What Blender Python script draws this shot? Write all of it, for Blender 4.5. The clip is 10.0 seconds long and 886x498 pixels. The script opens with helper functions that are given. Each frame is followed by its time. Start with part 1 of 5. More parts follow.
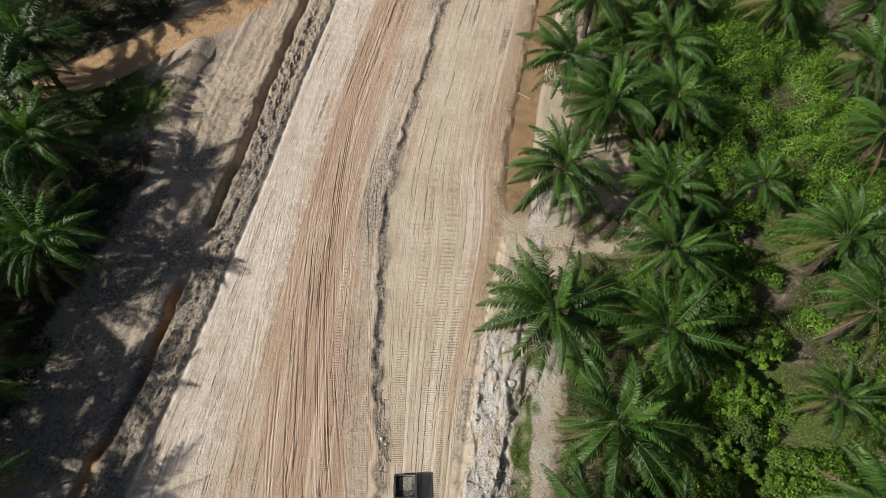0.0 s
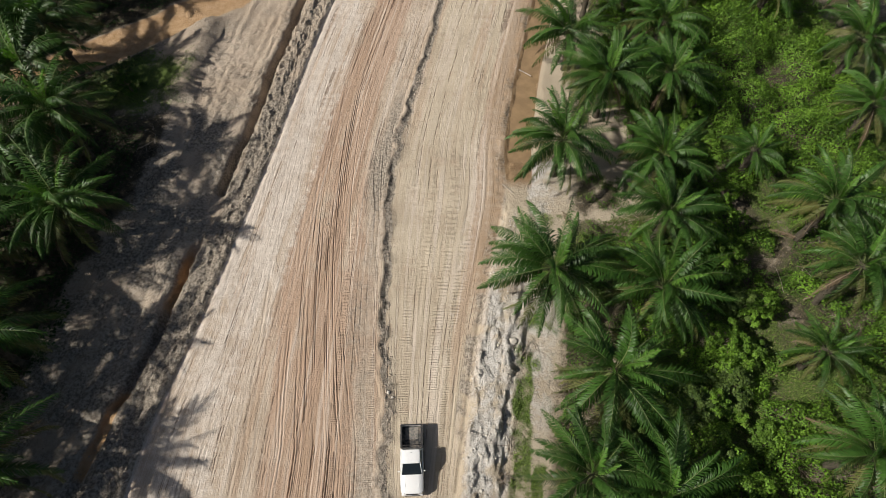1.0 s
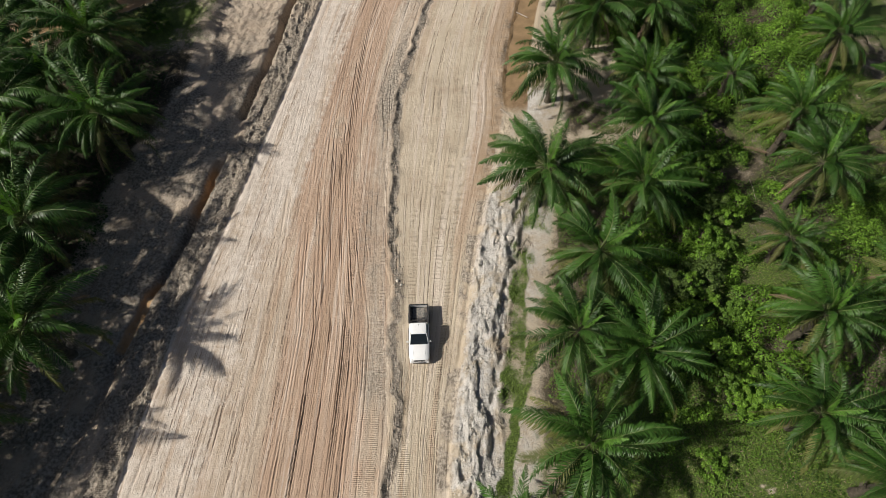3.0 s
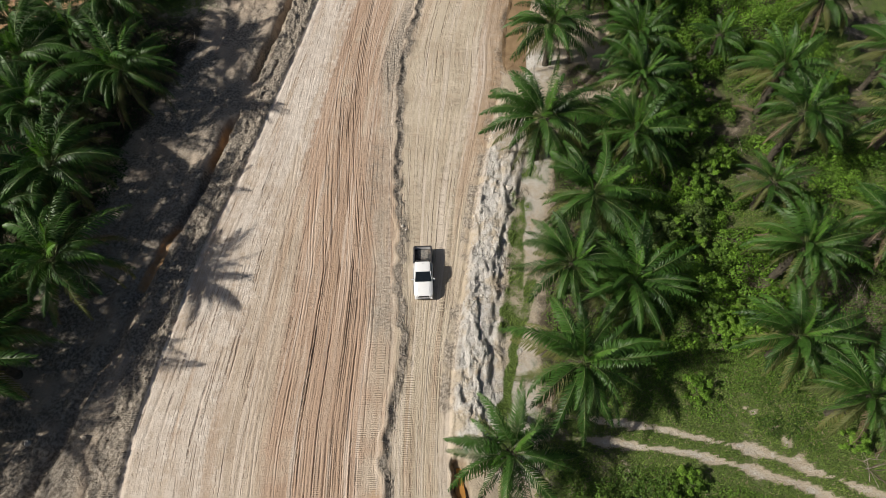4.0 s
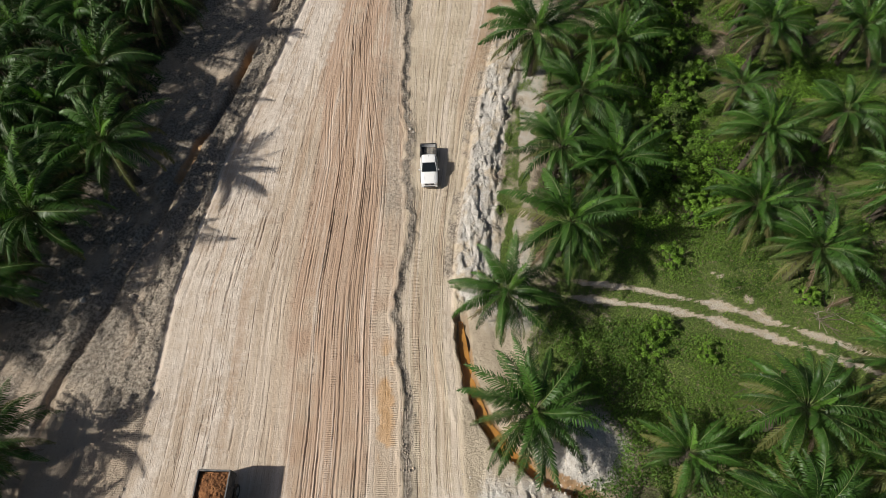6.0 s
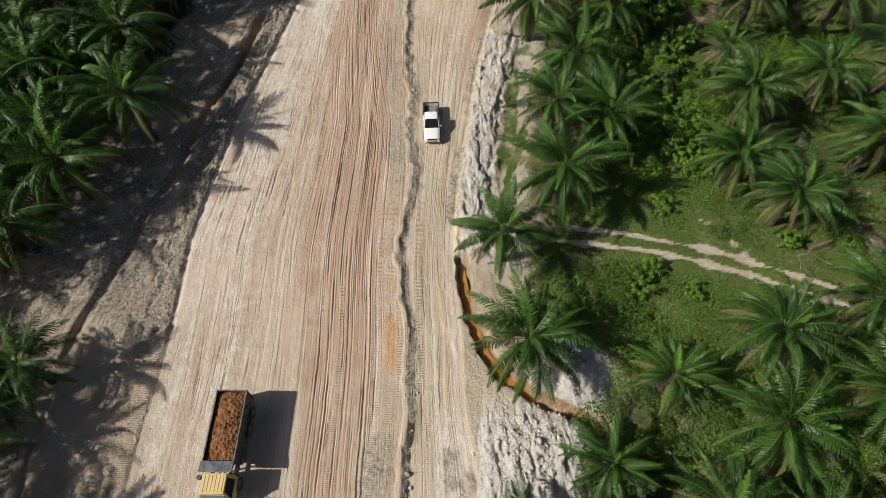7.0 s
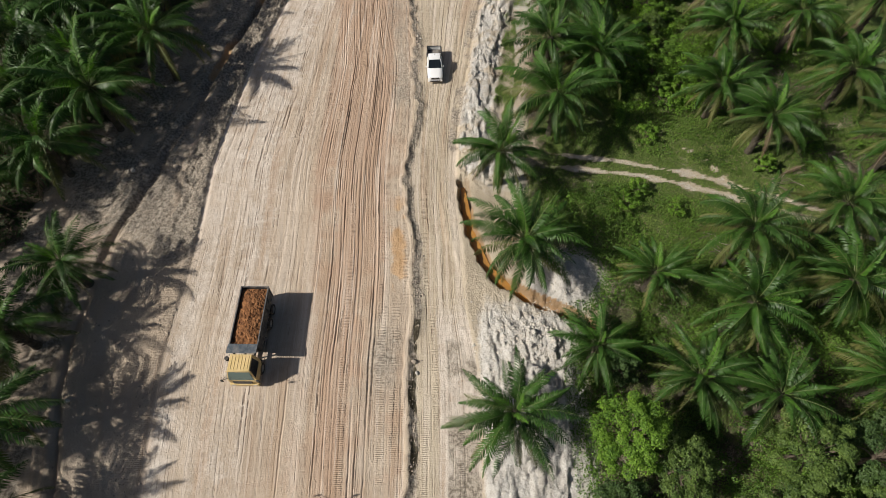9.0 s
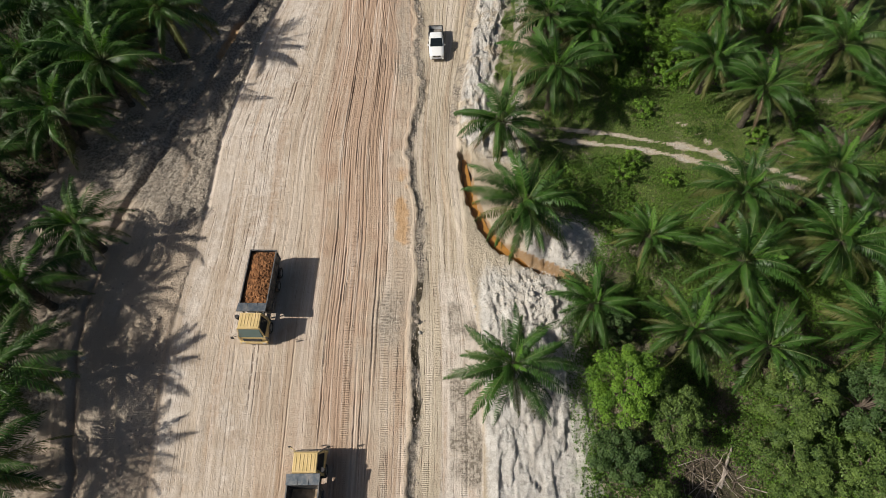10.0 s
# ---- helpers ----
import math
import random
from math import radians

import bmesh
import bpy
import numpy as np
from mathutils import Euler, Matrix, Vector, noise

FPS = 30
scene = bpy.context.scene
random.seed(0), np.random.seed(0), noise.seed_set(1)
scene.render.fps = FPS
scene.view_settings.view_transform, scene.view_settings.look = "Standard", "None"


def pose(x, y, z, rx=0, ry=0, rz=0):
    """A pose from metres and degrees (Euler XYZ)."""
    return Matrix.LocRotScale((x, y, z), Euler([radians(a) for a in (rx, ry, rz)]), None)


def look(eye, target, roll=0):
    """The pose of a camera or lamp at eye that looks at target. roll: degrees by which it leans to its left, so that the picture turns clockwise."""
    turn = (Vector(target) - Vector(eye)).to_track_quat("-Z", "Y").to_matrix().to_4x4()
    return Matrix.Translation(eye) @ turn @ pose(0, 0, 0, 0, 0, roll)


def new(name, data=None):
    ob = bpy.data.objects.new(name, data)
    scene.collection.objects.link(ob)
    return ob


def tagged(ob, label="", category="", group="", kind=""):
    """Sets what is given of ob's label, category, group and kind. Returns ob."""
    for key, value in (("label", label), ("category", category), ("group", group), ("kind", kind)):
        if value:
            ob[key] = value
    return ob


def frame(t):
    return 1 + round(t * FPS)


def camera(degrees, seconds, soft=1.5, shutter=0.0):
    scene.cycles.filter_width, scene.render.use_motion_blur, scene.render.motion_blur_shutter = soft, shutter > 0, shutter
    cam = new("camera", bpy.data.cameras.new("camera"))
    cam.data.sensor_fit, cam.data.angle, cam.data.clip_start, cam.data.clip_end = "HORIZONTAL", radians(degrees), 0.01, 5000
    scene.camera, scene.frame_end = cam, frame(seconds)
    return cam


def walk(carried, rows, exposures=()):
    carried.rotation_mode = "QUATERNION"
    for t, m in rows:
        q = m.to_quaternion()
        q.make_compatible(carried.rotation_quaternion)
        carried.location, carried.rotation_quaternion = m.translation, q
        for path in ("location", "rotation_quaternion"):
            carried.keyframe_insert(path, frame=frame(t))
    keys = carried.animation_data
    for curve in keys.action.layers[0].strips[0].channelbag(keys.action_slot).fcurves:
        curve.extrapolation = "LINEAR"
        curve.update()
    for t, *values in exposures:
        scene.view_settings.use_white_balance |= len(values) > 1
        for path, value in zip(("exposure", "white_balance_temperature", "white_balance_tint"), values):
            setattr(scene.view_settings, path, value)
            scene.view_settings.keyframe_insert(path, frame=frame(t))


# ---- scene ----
cam = camera(77.0, 10.0, 0.6)
EYE, LEAN = 48.0, -0.604
# seconds, x, y, tilt below the horizon, turn
ROWS = [
    (0.0, 0.000, 0.000, -60.122, -0.044),
    (0.5, -0.321, -2.024, -60.135, -0.055),
    (1.0, -0.409, -3.851, -60.119, -0.052),
    (1.5, -0.504, -6.205, -60.093, -0.062),
    (2.0, -0.658, -9.012, -60.106, -0.069),
    (2.5, -0.733, -11.687, -60.114, -0.052),
    (4.0, -1.171, -20.802, -60.103, -0.011),
    (4.5, -1.283, -23.847, -60.074, -0.010),
    (5.0, -1.420, -27.437, -60.072, 0.005),
    (5.5, -1.532, -30.631, -60.072, 0.025),
    (7.0, -1.903, -39.861, -60.083, 0.047),
    (7.5, -2.017, -42.604, -60.109, 0.040),
    (8.0, -2.118, -45.268, -60.151, 0.039),
    (8.5, -2.219, -47.213, -60.148, 0.041),
    (9.0, -2.271, -49.150, -60.149, 0.049),
    (9.5, -2.364, -50.957, -60.136, 0.053),
    (10.0, -2.468, -52.953, -60.126, 0.047),
]
# the pose's own turn about its line of sight comes first, then tilt, then turn
walk(cam, [(t, pose(x, y, EYE, 0, 0, turn) @ pose(0, 0, 0, 90 + tilt) @ pose(0, 0, 0, 0, 0, LEAN)) for t, x, y, tilt, turn in ROWS])

# ---------------------------------------------------------------- light
SUN_HEIGHT, SUN_WAY = 41.0, 12.0          # degrees above the horizon; the way its shadows run, from +x towards +y
world = bpy.data.worlds.new("world")
scene.world = world
world.use_nodes = True
wn = world.node_tree.nodes
sky = wn.new("ShaderNodeTexSky")
sky.sky_type, sky.sun_disc = "NISHITA", False
sky.sun_elevation, sky.sun_rotation = radians(SUN_HEIGHT), radians(270 - SUN_WAY)
sky.air_density, sky.dust_density = 1.0, 3.0
wn["Background"].inputs["Strength"].default_value = 0.048
world.node_tree.links.new(sky.outputs[0], wn["Background"].inputs["Color"])
sun_data = bpy.data.lights.new("sun", "SUN")
sun_data.energy, sun_data.angle, sun_data.color = 5.0, radians(1.1), (1.0, 0.94, 0.85)
sun = new("sun", sun_data)
down = Vector((math.cos(radians(SUN_WAY)) * math.cos(radians(SUN_HEIGHT)), math.sin(radians(SUN_WAY)) * math.cos(radians(SUN_HEIGHT)), -math.sin(radians(SUN_HEIGHT))))
sun.matrix_world = look(Vector((0, 0, 60)) - down * 60, (0, 0, 60))
scene.view_settings.exposure = 0.04

# ---------------------------------------------------------------- noise and small tools

def vnoise(x, y, seed):
    """Smooth value noise in -1..1 over arrays."""
    x, y = np.broadcast_arrays(np.asarray(x, float), np.asarray(y, float))
    ix, iy = np.floor(x).astype(np.int64), np.floor(y).astype(np.int64)
    fx, fy = x - ix, y - iy
    fx, fy = fx * fx * (3 - 2 * fx), fy * fy * (3 - 2 * fy)

    def h(a, b):
        n = (a * 374761393 + b * 668265263 + seed * 974634541) & 0x7FFFFFFF
        n = ((n ^ (n >> 13)) * 1274126177) & 0x7FFFFFFF
        n = ((n ^ (n >> 16)) * 668265263) & 0x7FFFFFFF
        return (n & 0xFFFF) / 32767.5 - 1.0
    a = h(ix, iy) * (1 - fx) + h(ix + 1, iy) * fx
    b = h(ix, iy + 1) * (1 - fx) + h(ix + 1, iy + 1) * fx
    return a * (1 - fy) + b * fy


def fbm(x, y, seed, octaves=4):
    total, amp = 0.0, 0.5
    for k in range(octaves):
        total = total + amp * vnoise(np.asarray(x) * 2**k + 17.3 * k, np.asarray(y) * 2**k - 9.1 * k, seed + k)
        amp *= 0.5
    return total


def sstep(a, b, x):
    t = np.clip((np.asarray(x, float) - a) / (b - a), 0, 1)
    return t * t * (3 - 2 * t)


def band(x, a, b, soft):
    """1 between a and b, fading to 0 over soft on either side."""
    return sstep(a - soft, a, x) * (1 - sstep(b, b + soft, x))


def course(pairs, blur=3.0):
    """A line on the plan given as (y, x) pairs, softened: a function of y."""
    ys = np.arange(-120.0, 140.0, 0.25)
    py, px = zip(*pairs)
    xs = np.interp(ys, py, px)
    n = int(blur / 0.25)
    kernel = np.hanning(2 * n + 3)
    kernel /= kernel.sum()
    pad = len(kernel) // 2
    xs = np.convolve(np.pad(xs, pad, mode="edge"), kernel, mode="valid")
    return lambda y: np.interp(y, ys, xs)


def line_distance(x, y, pts):
    """Distance to a line of points on the plan, and how far along it the nearest place lies (0..1)."""
    best = np.full(np.shape(x), 1e9)
    along = np.zeros(np.shape(x))
    n = len(pts) - 1
    for k in range(n):
        (ax, ay), (bx, by) = pts[k], pts[k + 1]
        dx, dy = bx - ax, by - ay
        t = np.clip(((x - ax) * dx + (y - ay) * dy) / (dx * dx + dy * dy), 0, 1)
        d = np.hypot(x - ax - t * dx, y - ay - t * dy)
        along = np.where(d < best, (k + t) / n, along)
        best = np.minimum(best, d)
    return best, along


def spot(x, y, cx, cy, rx, ry):
    """A soft round spot, 1 in its middle."""
    return np.exp(-(((x - cx) / rx) ** 2 + ((y - cy) / ry) ** 2))


def mesh_from(name, verts, faces, mats=(), smooth=False, slots=None):
    """A mesh from arrays: verts (n, 3), faces (m, 3) or (m, 4)."""
    verts, faces = np.asarray(verts, np.float32), np.asarray(faces, np.int32)
    me = bpy.data.meshes.new(name)
    me.vertices.add(len(verts))
    me.vertices.foreach_set("co", verts.ravel())
    k = faces.shape[1]
    me.loops.add(faces.size)
    me.loops.foreach_set("vertex_index", faces.ravel())
    me.polygons.add(len(faces))
    me.polygons.foreach_set("loop_start", np.arange(0, faces.size, k, dtype=np.int32))
    if smooth:
        me.polygons.foreach_set("use_smooth", np.ones(len(faces), bool))
    for m in mats:
        me.materials.append(m)
    if slots is not None:
        me.polygons.foreach_set("material_index", np.asarray(slots, np.int32))
    me.update(calc_edges=True)
    return me


def part(name, bm, material, parent=None, label="", smooth=False, bevel=0.0):
    """Links a bmesh as one mesh object, under a thing or part where one is given."""
    if bevel:
        bmesh.ops.bevel(bm, geom=bm.edges[:], offset=bevel, segments=2, affect="EDGES", profile=0.5, clamp_overlap=True)
    bmesh.ops.recalc_face_normals(bm, faces=bm.faces[:])
    me = bpy.data.meshes.new(name)
    bm.to_mesh(me)
    bm.free()
    for m in material if isinstance(material, (tuple, list)) else (material,):
        me.materials.append(m)
    if smooth:
        for p in me.polygons:
            p.use_smooth = True
    ob = new(name, me)
    if parent:
        ob.parent = parent
    if label:
        tagged(ob, label)
    return ob


def box(bm, x0, x1, y0, y1, z0, z1, top=(0, 0, 0, 0)):
    """A box whose top is drawn in by top = (x0, x1, y0, y1)."""
    vs = [bm.verts.new(p) for p in ((x0, y0, z0), (x1, y0, z0), (x1, y1, z0), (x0, y1, z0))]
    a, b, c, d = top
    ws = [bm.verts.new(p) for p in ((x0 + a, y0 + c, z1), (x1 - b, y0 + c, z1), (x1 - b, y1 - d, z1), (x0 + a, y1 - d, z1))]
    bm.faces.new(vs[::-1])
    bm.faces.new(ws)
    for k in range(4):
        bm.faces.new((vs[k], vs[(k + 1) % 4], ws[(k + 1) % 4], ws[k]))
    return bm


def tube(bm, a, b, ra, rb, n=8, caps=True):
    a, b = Vector(a), Vector(b)
    turn = (b - a).to_track_quat("Z", "X").to_matrix()
    rings = []
    for p, r in ((a, ra), (b, rb)):
        rings.append([bm.verts.new(p + turn @ Vector((r * math.cos(2 * math.pi * k / n), r * math.sin(2 * math.pi * k / n), 0))) for k in range(n)])
    for k in range(n):
        bm.faces.new((rings[0][k], rings[0][(k + 1) % n], rings[1][(k + 1) % n], rings[1][k]))
    if caps:
        bm.faces.new(rings[0][::-1])
        bm.faces.new(rings[1])
    return bm


def loft(bm, rings, close=True):
    """Skins closed rings of points; the first and last are capped."""
    made = [[bm.verts.new(p) for p in r] for r in rings]
    n = len(made[0])
    for a, b in zip(made, made[1:]):
        for k in range(n):
            bm.faces.new((a[k], a[(k + 1) % n], b[(k + 1) % n], b[k]))
    if close:
        bm.faces.new(made[0][::-1])
        bm.faces.new(made[-1])
    return bm


def plate(bm, pts, thick):
    """A flat panel through four or more corners, with thickness behind it."""
    ps = [Vector(p) for p in pts]
    n = (ps[1] - ps[0]).cross(ps[2] - ps[0]).normalized() * thick
    a, b = [bm.verts.new(p) for p in ps], [bm.verts.new(p - n) for p in ps]
    bm.faces.new(a)
    bm.faces.new(b[::-1])
    for k in range(len(ps)):
        bm.faces.new((a[k], b[k], b[(k + 1) % len(ps)], a[(k + 1) % len(ps)]))
    return bm

# ---------------------------------------------------------------- materials
def node(nt, kind, **values):
    n = nt.nodes.new(kind)
    for key, value in values.items():
        n.inputs[key.replace("_", " ")].default_value = value
    return n


def mix(nt, fac, a, b, mode="MIX"):
    """A colour mix; fac, a and b are sockets or values."""
    n = nt.nodes.new("ShaderNodeMix")
    n.data_type, n.blend_type = "RGBA", mode
    for key, value in ((0, fac), (6, a), (7, b)):
        if isinstance(value, bpy.types.NodeSocket):
            nt.links.new(value, n.inputs[key])
        elif key == 0:
            n.inputs[0].default_value = value
        else:
            n.inputs[key].default_value = (*value, 1)
    return n.outputs[2]


def calc(nt, op, a, b=0.0, clamp=False):
    n = nt.nodes.new("ShaderNodeMath")
    n.operation, n.use_clamp = op, clamp
    for key, value in ((0, a), (1, b)):
        if isinstance(value, bpy.types.NodeSocket):
            nt.links.new(value, n.inputs[key])
        else:
            n.inputs[key].default_value = value
    return n.outputs[0]


def ramp(nt, value, lo, hi):
    n = nt.nodes.new("ShaderNodeMapRange")
    n.interpolation_type = "SMOOTHSTEP"
    nt.links.new(value, n.inputs[0])
    n.inputs[1].default_value, n.inputs[2].default_value = lo, hi
    return n.outputs[0]


def grain(nt, vector, scale, detail=4.0, rough=0.55, stretch=None):
    if stretch:
        m = nt.nodes.new("ShaderNodeMapping")
        m.inputs["Scale"].default_value = stretch
        nt.links.new(vector, m.inputs[0])
        vector = m.outputs[0]
    n = node(nt, "ShaderNodeTexNoise", Scale=scale, Detail=detail, Roughness=rough)
    nt.links.new(vector, n.inputs["Vector"])
    return n.outputs[0]


def material(name):
    m = bpy.data.materials.new(name)
    m.use_nodes = True
    return m, m.node_tree, m.node_tree.nodes["Principled BSDF"]


def bumped(nt, bsdf, height, strength, distance):
    b = node(nt, "ShaderNodeBump", Strength=strength, Distance=distance)
    nt.links.new(height, b.inputs["Height"])
    nt.links.new(b.outputs[0], bsdf.inputs["Normal"])


def surface(name, colour, rough, metal=0.0, vary=0.25, scale=3.0, bump=0.15, dust=None, dusty=0.4, distance=0.02):
    """Plain worn surface: two scales of variation, fine relief, dust where given."""
    m, nt, bsdf = material(name)
    tc = nt.nodes.new("ShaderNodeTexCoord").outputs["Object"]
    a, b = grain(nt, tc, scale), grain(nt, tc, scale * 9, 3.0)
    col = mix(nt, ramp(nt, a, 0.3, 0.7), tuple(c * (1 - vary) for c in colour), tuple(min(1, c * (1 + vary * 0.6)) for c in colour))
    col = mix(nt, calc(nt, "MULTIPLY", ramp(nt, b, 0.35, 0.75), 0.35), col, tuple(c * (1 - vary) for c in colour))
    if dust:
        col = mix(nt, calc(nt, "MULTIPLY", ramp(nt, a, 0.4, 0.75), dusty), col, dust)
    nt.links.new(col, bsdf.inputs["Base Color"])
    bsdf.inputs["Metallic"].default_value = metal
    nt.links.new(calc(nt, "ADD", rough - 0.1, calc(nt, "MULTIPLY", b, 0.2)), bsdf.inputs["Roughness"])
    if bump:
        bumped(nt, bsdf, b, bump, distance)
    return m


def leafy(name, dark, light, rough=0.5, through_light=0.3, by_object=False, patch=0.12, hue=None):
    """Leaves: each one differs a little; patches of the plant differ more; light comes through."""
    m, nt, bsdf = material(name)
    geo = nt.nodes.new("ShaderNodeNewGeometry")
    rnd = geo.outputs["Random Per Island"]
    big = grain(nt, geo.outputs["Position"], patch, 3.0)
    f = calc(nt, "ADD", calc(nt, "MULTIPLY", rnd, 0.55), calc(nt, "MULTIPLY", ramp(nt, big, 0.32, 0.68), 0.45))
    if by_object:
        info = nt.nodes.new("ShaderNodeObjectInfo")
        f = calc(nt, "ADD", calc(nt, "MULTIPLY", f, 0.6), calc(nt, "MULTIPLY", info.outputs["Random"], 0.4))
    col = mix(nt, f, dark, light)
    if hue:
        col = mix(nt, calc(nt, "MULTIPLY", ramp(nt, grain(nt, geo.outputs["Position"], patch * 2.7, 2.0), 0.55, 0.72), 0.6), col, hue)
    nt.links.new(col, bsdf.inputs["Base Color"])
    bsdf.inputs["Roughness"].default_value = rough
    bsdf.inputs["Specular IOR Level"].default_value = 0.24
    tr = nt.nodes.new("ShaderNodeBsdfTranslucent")
    nt.links.new(mix(nt, 1.0, col, (1.0, 1.1, 0.55), "MULTIPLY"), tr.inputs["Color"])
    ms = nt.nodes.new("ShaderNodeMixShader")
    ms.inputs[0].default_value = through_light
    nt.links.new(bsdf.outputs[0], ms.inputs[1])
    nt.links.new(tr.outputs[0], ms.inputs[2])
    nt.links.new(ms.outputs[0], nt.nodes["Material Output"].inputs["Surface"])
    return m


def ground_material():
    """Earthwork: sand, white clay, red laterite, grey spoil, orange clay, grass floor, litter darkened for palm shade,
    and mud, by the plan's masks.
    """
    m, nt, bsdf = material("earthwork")
    pos = nt.nodes.new("ShaderNodeNewGeometry").outputs["Position"]

    def masks(name):
        a = nt.nodes.new("ShaderNodeAttribute")
        a.attribute_name = name
        s = nt.nodes.new("ShaderNodeSeparateColor")
        nt.links.new(a.outputs["Color"], s.inputs[0])
        return (*s.outputs, a.outputs["Alpha"])
    white, red, grey, orange = masks("soil_a")
    grass, litter, wet, tread = masks("soil_b")
    lane_a = nt.nodes.new("ShaderNodeAttribute")
    lane_a.attribute_name = "lane"
    lane = lane_a.outputs["Vector"]
    sep = nt.nodes.new("ShaderNodeSeparateXYZ")
    nt.links.new(lane, sep.inputs[0])
    deck = sep.outputs[2]
    flat = nt.nodes.new("ShaderNodeCombineXYZ")
    nt.links.new(sep.outputs[1], flat.inputs[1])
    lane = flat.outputs[0]
    waver = calc(nt, "ADD", calc(nt, "MULTIPLY", calc(nt, "SUBTRACT", grain(nt, pos, 0.9, 4.0, 0.6), 0.5), 0.13), calc(nt, "MULTIPLY", calc(nt, "SUBTRACT", grain(nt, pos, 6.5, 3.0, 0.6), 0.5), 0.10))
    nt.links.new(calc(nt, "ADD", sep.outputs[0], waver), flat.inputs[0])

    fine = grain(nt, pos, 9.0, 5.0, 0.65)
    mid = grain(nt, pos, 1.3, 5.0, 0.6)
    large = grain(nt, pos, 0.16, 4.0)
    grit = grain(nt, pos, 34.0, 2.0, 0.6)
    streak_a = grain(nt, lane, 1.0, 4.0, 0.65, (2.6, 0.05, 1))
    streak_b = grain(nt, lane, 1.0, 3.0, 0.6, (8.0, 0.11, 1))
    streak_c = grain(nt, lane, 1.0, 3.0, 0.55, (0.8, 0.03, 1))
    scuff = grain(nt, lane, 1.0, 4.0, 0.7, (4.5, 0.7, 1))

    def soft_mask(mask, lo=0.25, hi=0.75, much=0.5):
        """A mask whose rim is broken up by the grain of the soil."""
        v = calc(nt, "ADD", mask, calc(nt, "MULTIPLY", calc(nt, "SUBTRACT", mid, 0.5), much))
        v = calc(nt, "ADD", v, calc(nt, "MULTIPLY", calc(nt, "SUBTRACT", fine, 0.5), much * 0.7))
        return ramp(nt, v, lo, hi)
    col = mix(nt, ramp(nt, large, 0.3, 0.7), (0.425, 0.343, 0.262), (0.515, 0.428, 0.338))
    lane_soil = ramp(nt, sep.outputs[0], 18.6, 19.6)
    col = mix(nt, calc(nt, "MULTIPLY", lane_soil, 0.65), col, mix(nt, ramp(nt, large, 0.3, 0.7), (0.425, 0.362, 0.268), (0.525, 0.462, 0.352)))
    col = mix(nt, soft_mask(red), col, mix(nt, ramp(nt, streak_c, 0.35, 0.65), (0.375, 0.262, 0.188), (0.445, 0.322, 0.235)))
    col = mix(nt, soft_mask(white, much=0.7), col, mix(nt, calc(nt, "ADD", calc(nt, "MULTIPLY", ramp(nt, mid, 0.3, 0.7), 0.5), calc(nt, "MULTIPLY", ramp(nt, fine, 0.36, 0.62), 0.5)), mix(nt, deck, (0.43, 0.400, 0.355), (0.45, 0.385, 0.325)), mix(nt, deck, (0.68, 0.66, 0.625), (0.70, 0.635, 0.56))))
    col = mix(nt, calc(nt, "MULTIPLY", deck, calc(nt, "MULTIPLY", ramp(nt, streak_c, 0.52, 0.66), calc(nt, "SUBTRACT", 0.5, calc(nt, "MULTIPLY", red, 0.42)))), col, (0.64, 0.56, 0.48))
    col = mix(nt, calc(nt, "MULTIPLY", deck, calc(nt, "MULTIPLY", ramp(nt, streak_c, 0.47, 0.34), 0.5)), col, (0.41, 0.292, 0.20))
    # drag marks along the deck: pale crusts and dark grooves
    on = deck
    col = mix(nt, calc(nt, "MULTIPLY", on, calc(nt, "MULTIPLY", ramp(nt, streak_a, 0.52, 0.64), 0.45)), col, (0.66, 0.58, 0.50))
    col = mix(nt, calc(nt, "MULTIPLY", on, calc(nt, "MULTIPLY", ramp(nt, streak_a, 0.46, 0.32), calc(nt, "ADD", 0.14, calc(nt, "MULTIPLY", red, 0.2)))), col, (0.34, 0.25, 0.175))
    gaps = ramp(nt, grain(nt, lane, 1.0, 3.0, 0.6, (0.55, 0.10, 1)), 0.47, 0.60)
    threads = grain(nt, lane, 1.0, 1.0, 0.4, (2.1, 0.015, 1))
    thin = calc(nt, "MULTIPLY", ramp(nt, calc(nt, "ABSOLUTE", calc(nt, "SUBTRACT", threads, 0.5)), 0.026, 0.010), gaps)
    threads_b = grain(nt, lane, 1.0, 0.0, 0.4, (3.3, 0.028, 1))
    thin_b = calc(nt, "MULTIPLY", ramp(nt, calc(nt, "ABSOLUTE", calc(nt, "SUBTRACT", threads_b, 0.52)), 0.030, 0.010), calc(nt, "SUBTRACT", 1.0, gaps))
    broken = ramp(nt, grain(nt, pos, 1.9, 4.0, 0.7), 0.40, 0.52)
    cracks = calc(nt, "MULTIPLY", on, calc(nt, "MULTIPLY", broken, calc(nt, "MAXIMUM", thin, calc(nt, "MULTIPLY", thin_b, 0.35))))
    col = mix(nt, calc(nt, "MULTIPLY", cracks, 0.70), col, (0.18, 0.13, 0.095))
    blots = ramp(nt, grain(nt, pos, 0.45, 5.0, 0.7), 0.52, 0.68)
    col = mix(nt, calc(nt, "MULTIPLY", on, calc(nt, "MULTIPLY", blots, 0.35)), col, (0.35, 0.255, 0.18))
    specks = ramp(nt, grain(nt, pos, 2.6, 6.0, 0.75), 0.56, 0.70)
    col = mix(nt, calc(nt, "MULTIPLY", specks, 0.30), col, (0.60, 0.53, 0.45))
    specks_d = ramp(nt, grain(nt, pos, 3.1, 6.0, 0.75), 0.44, 0.30)
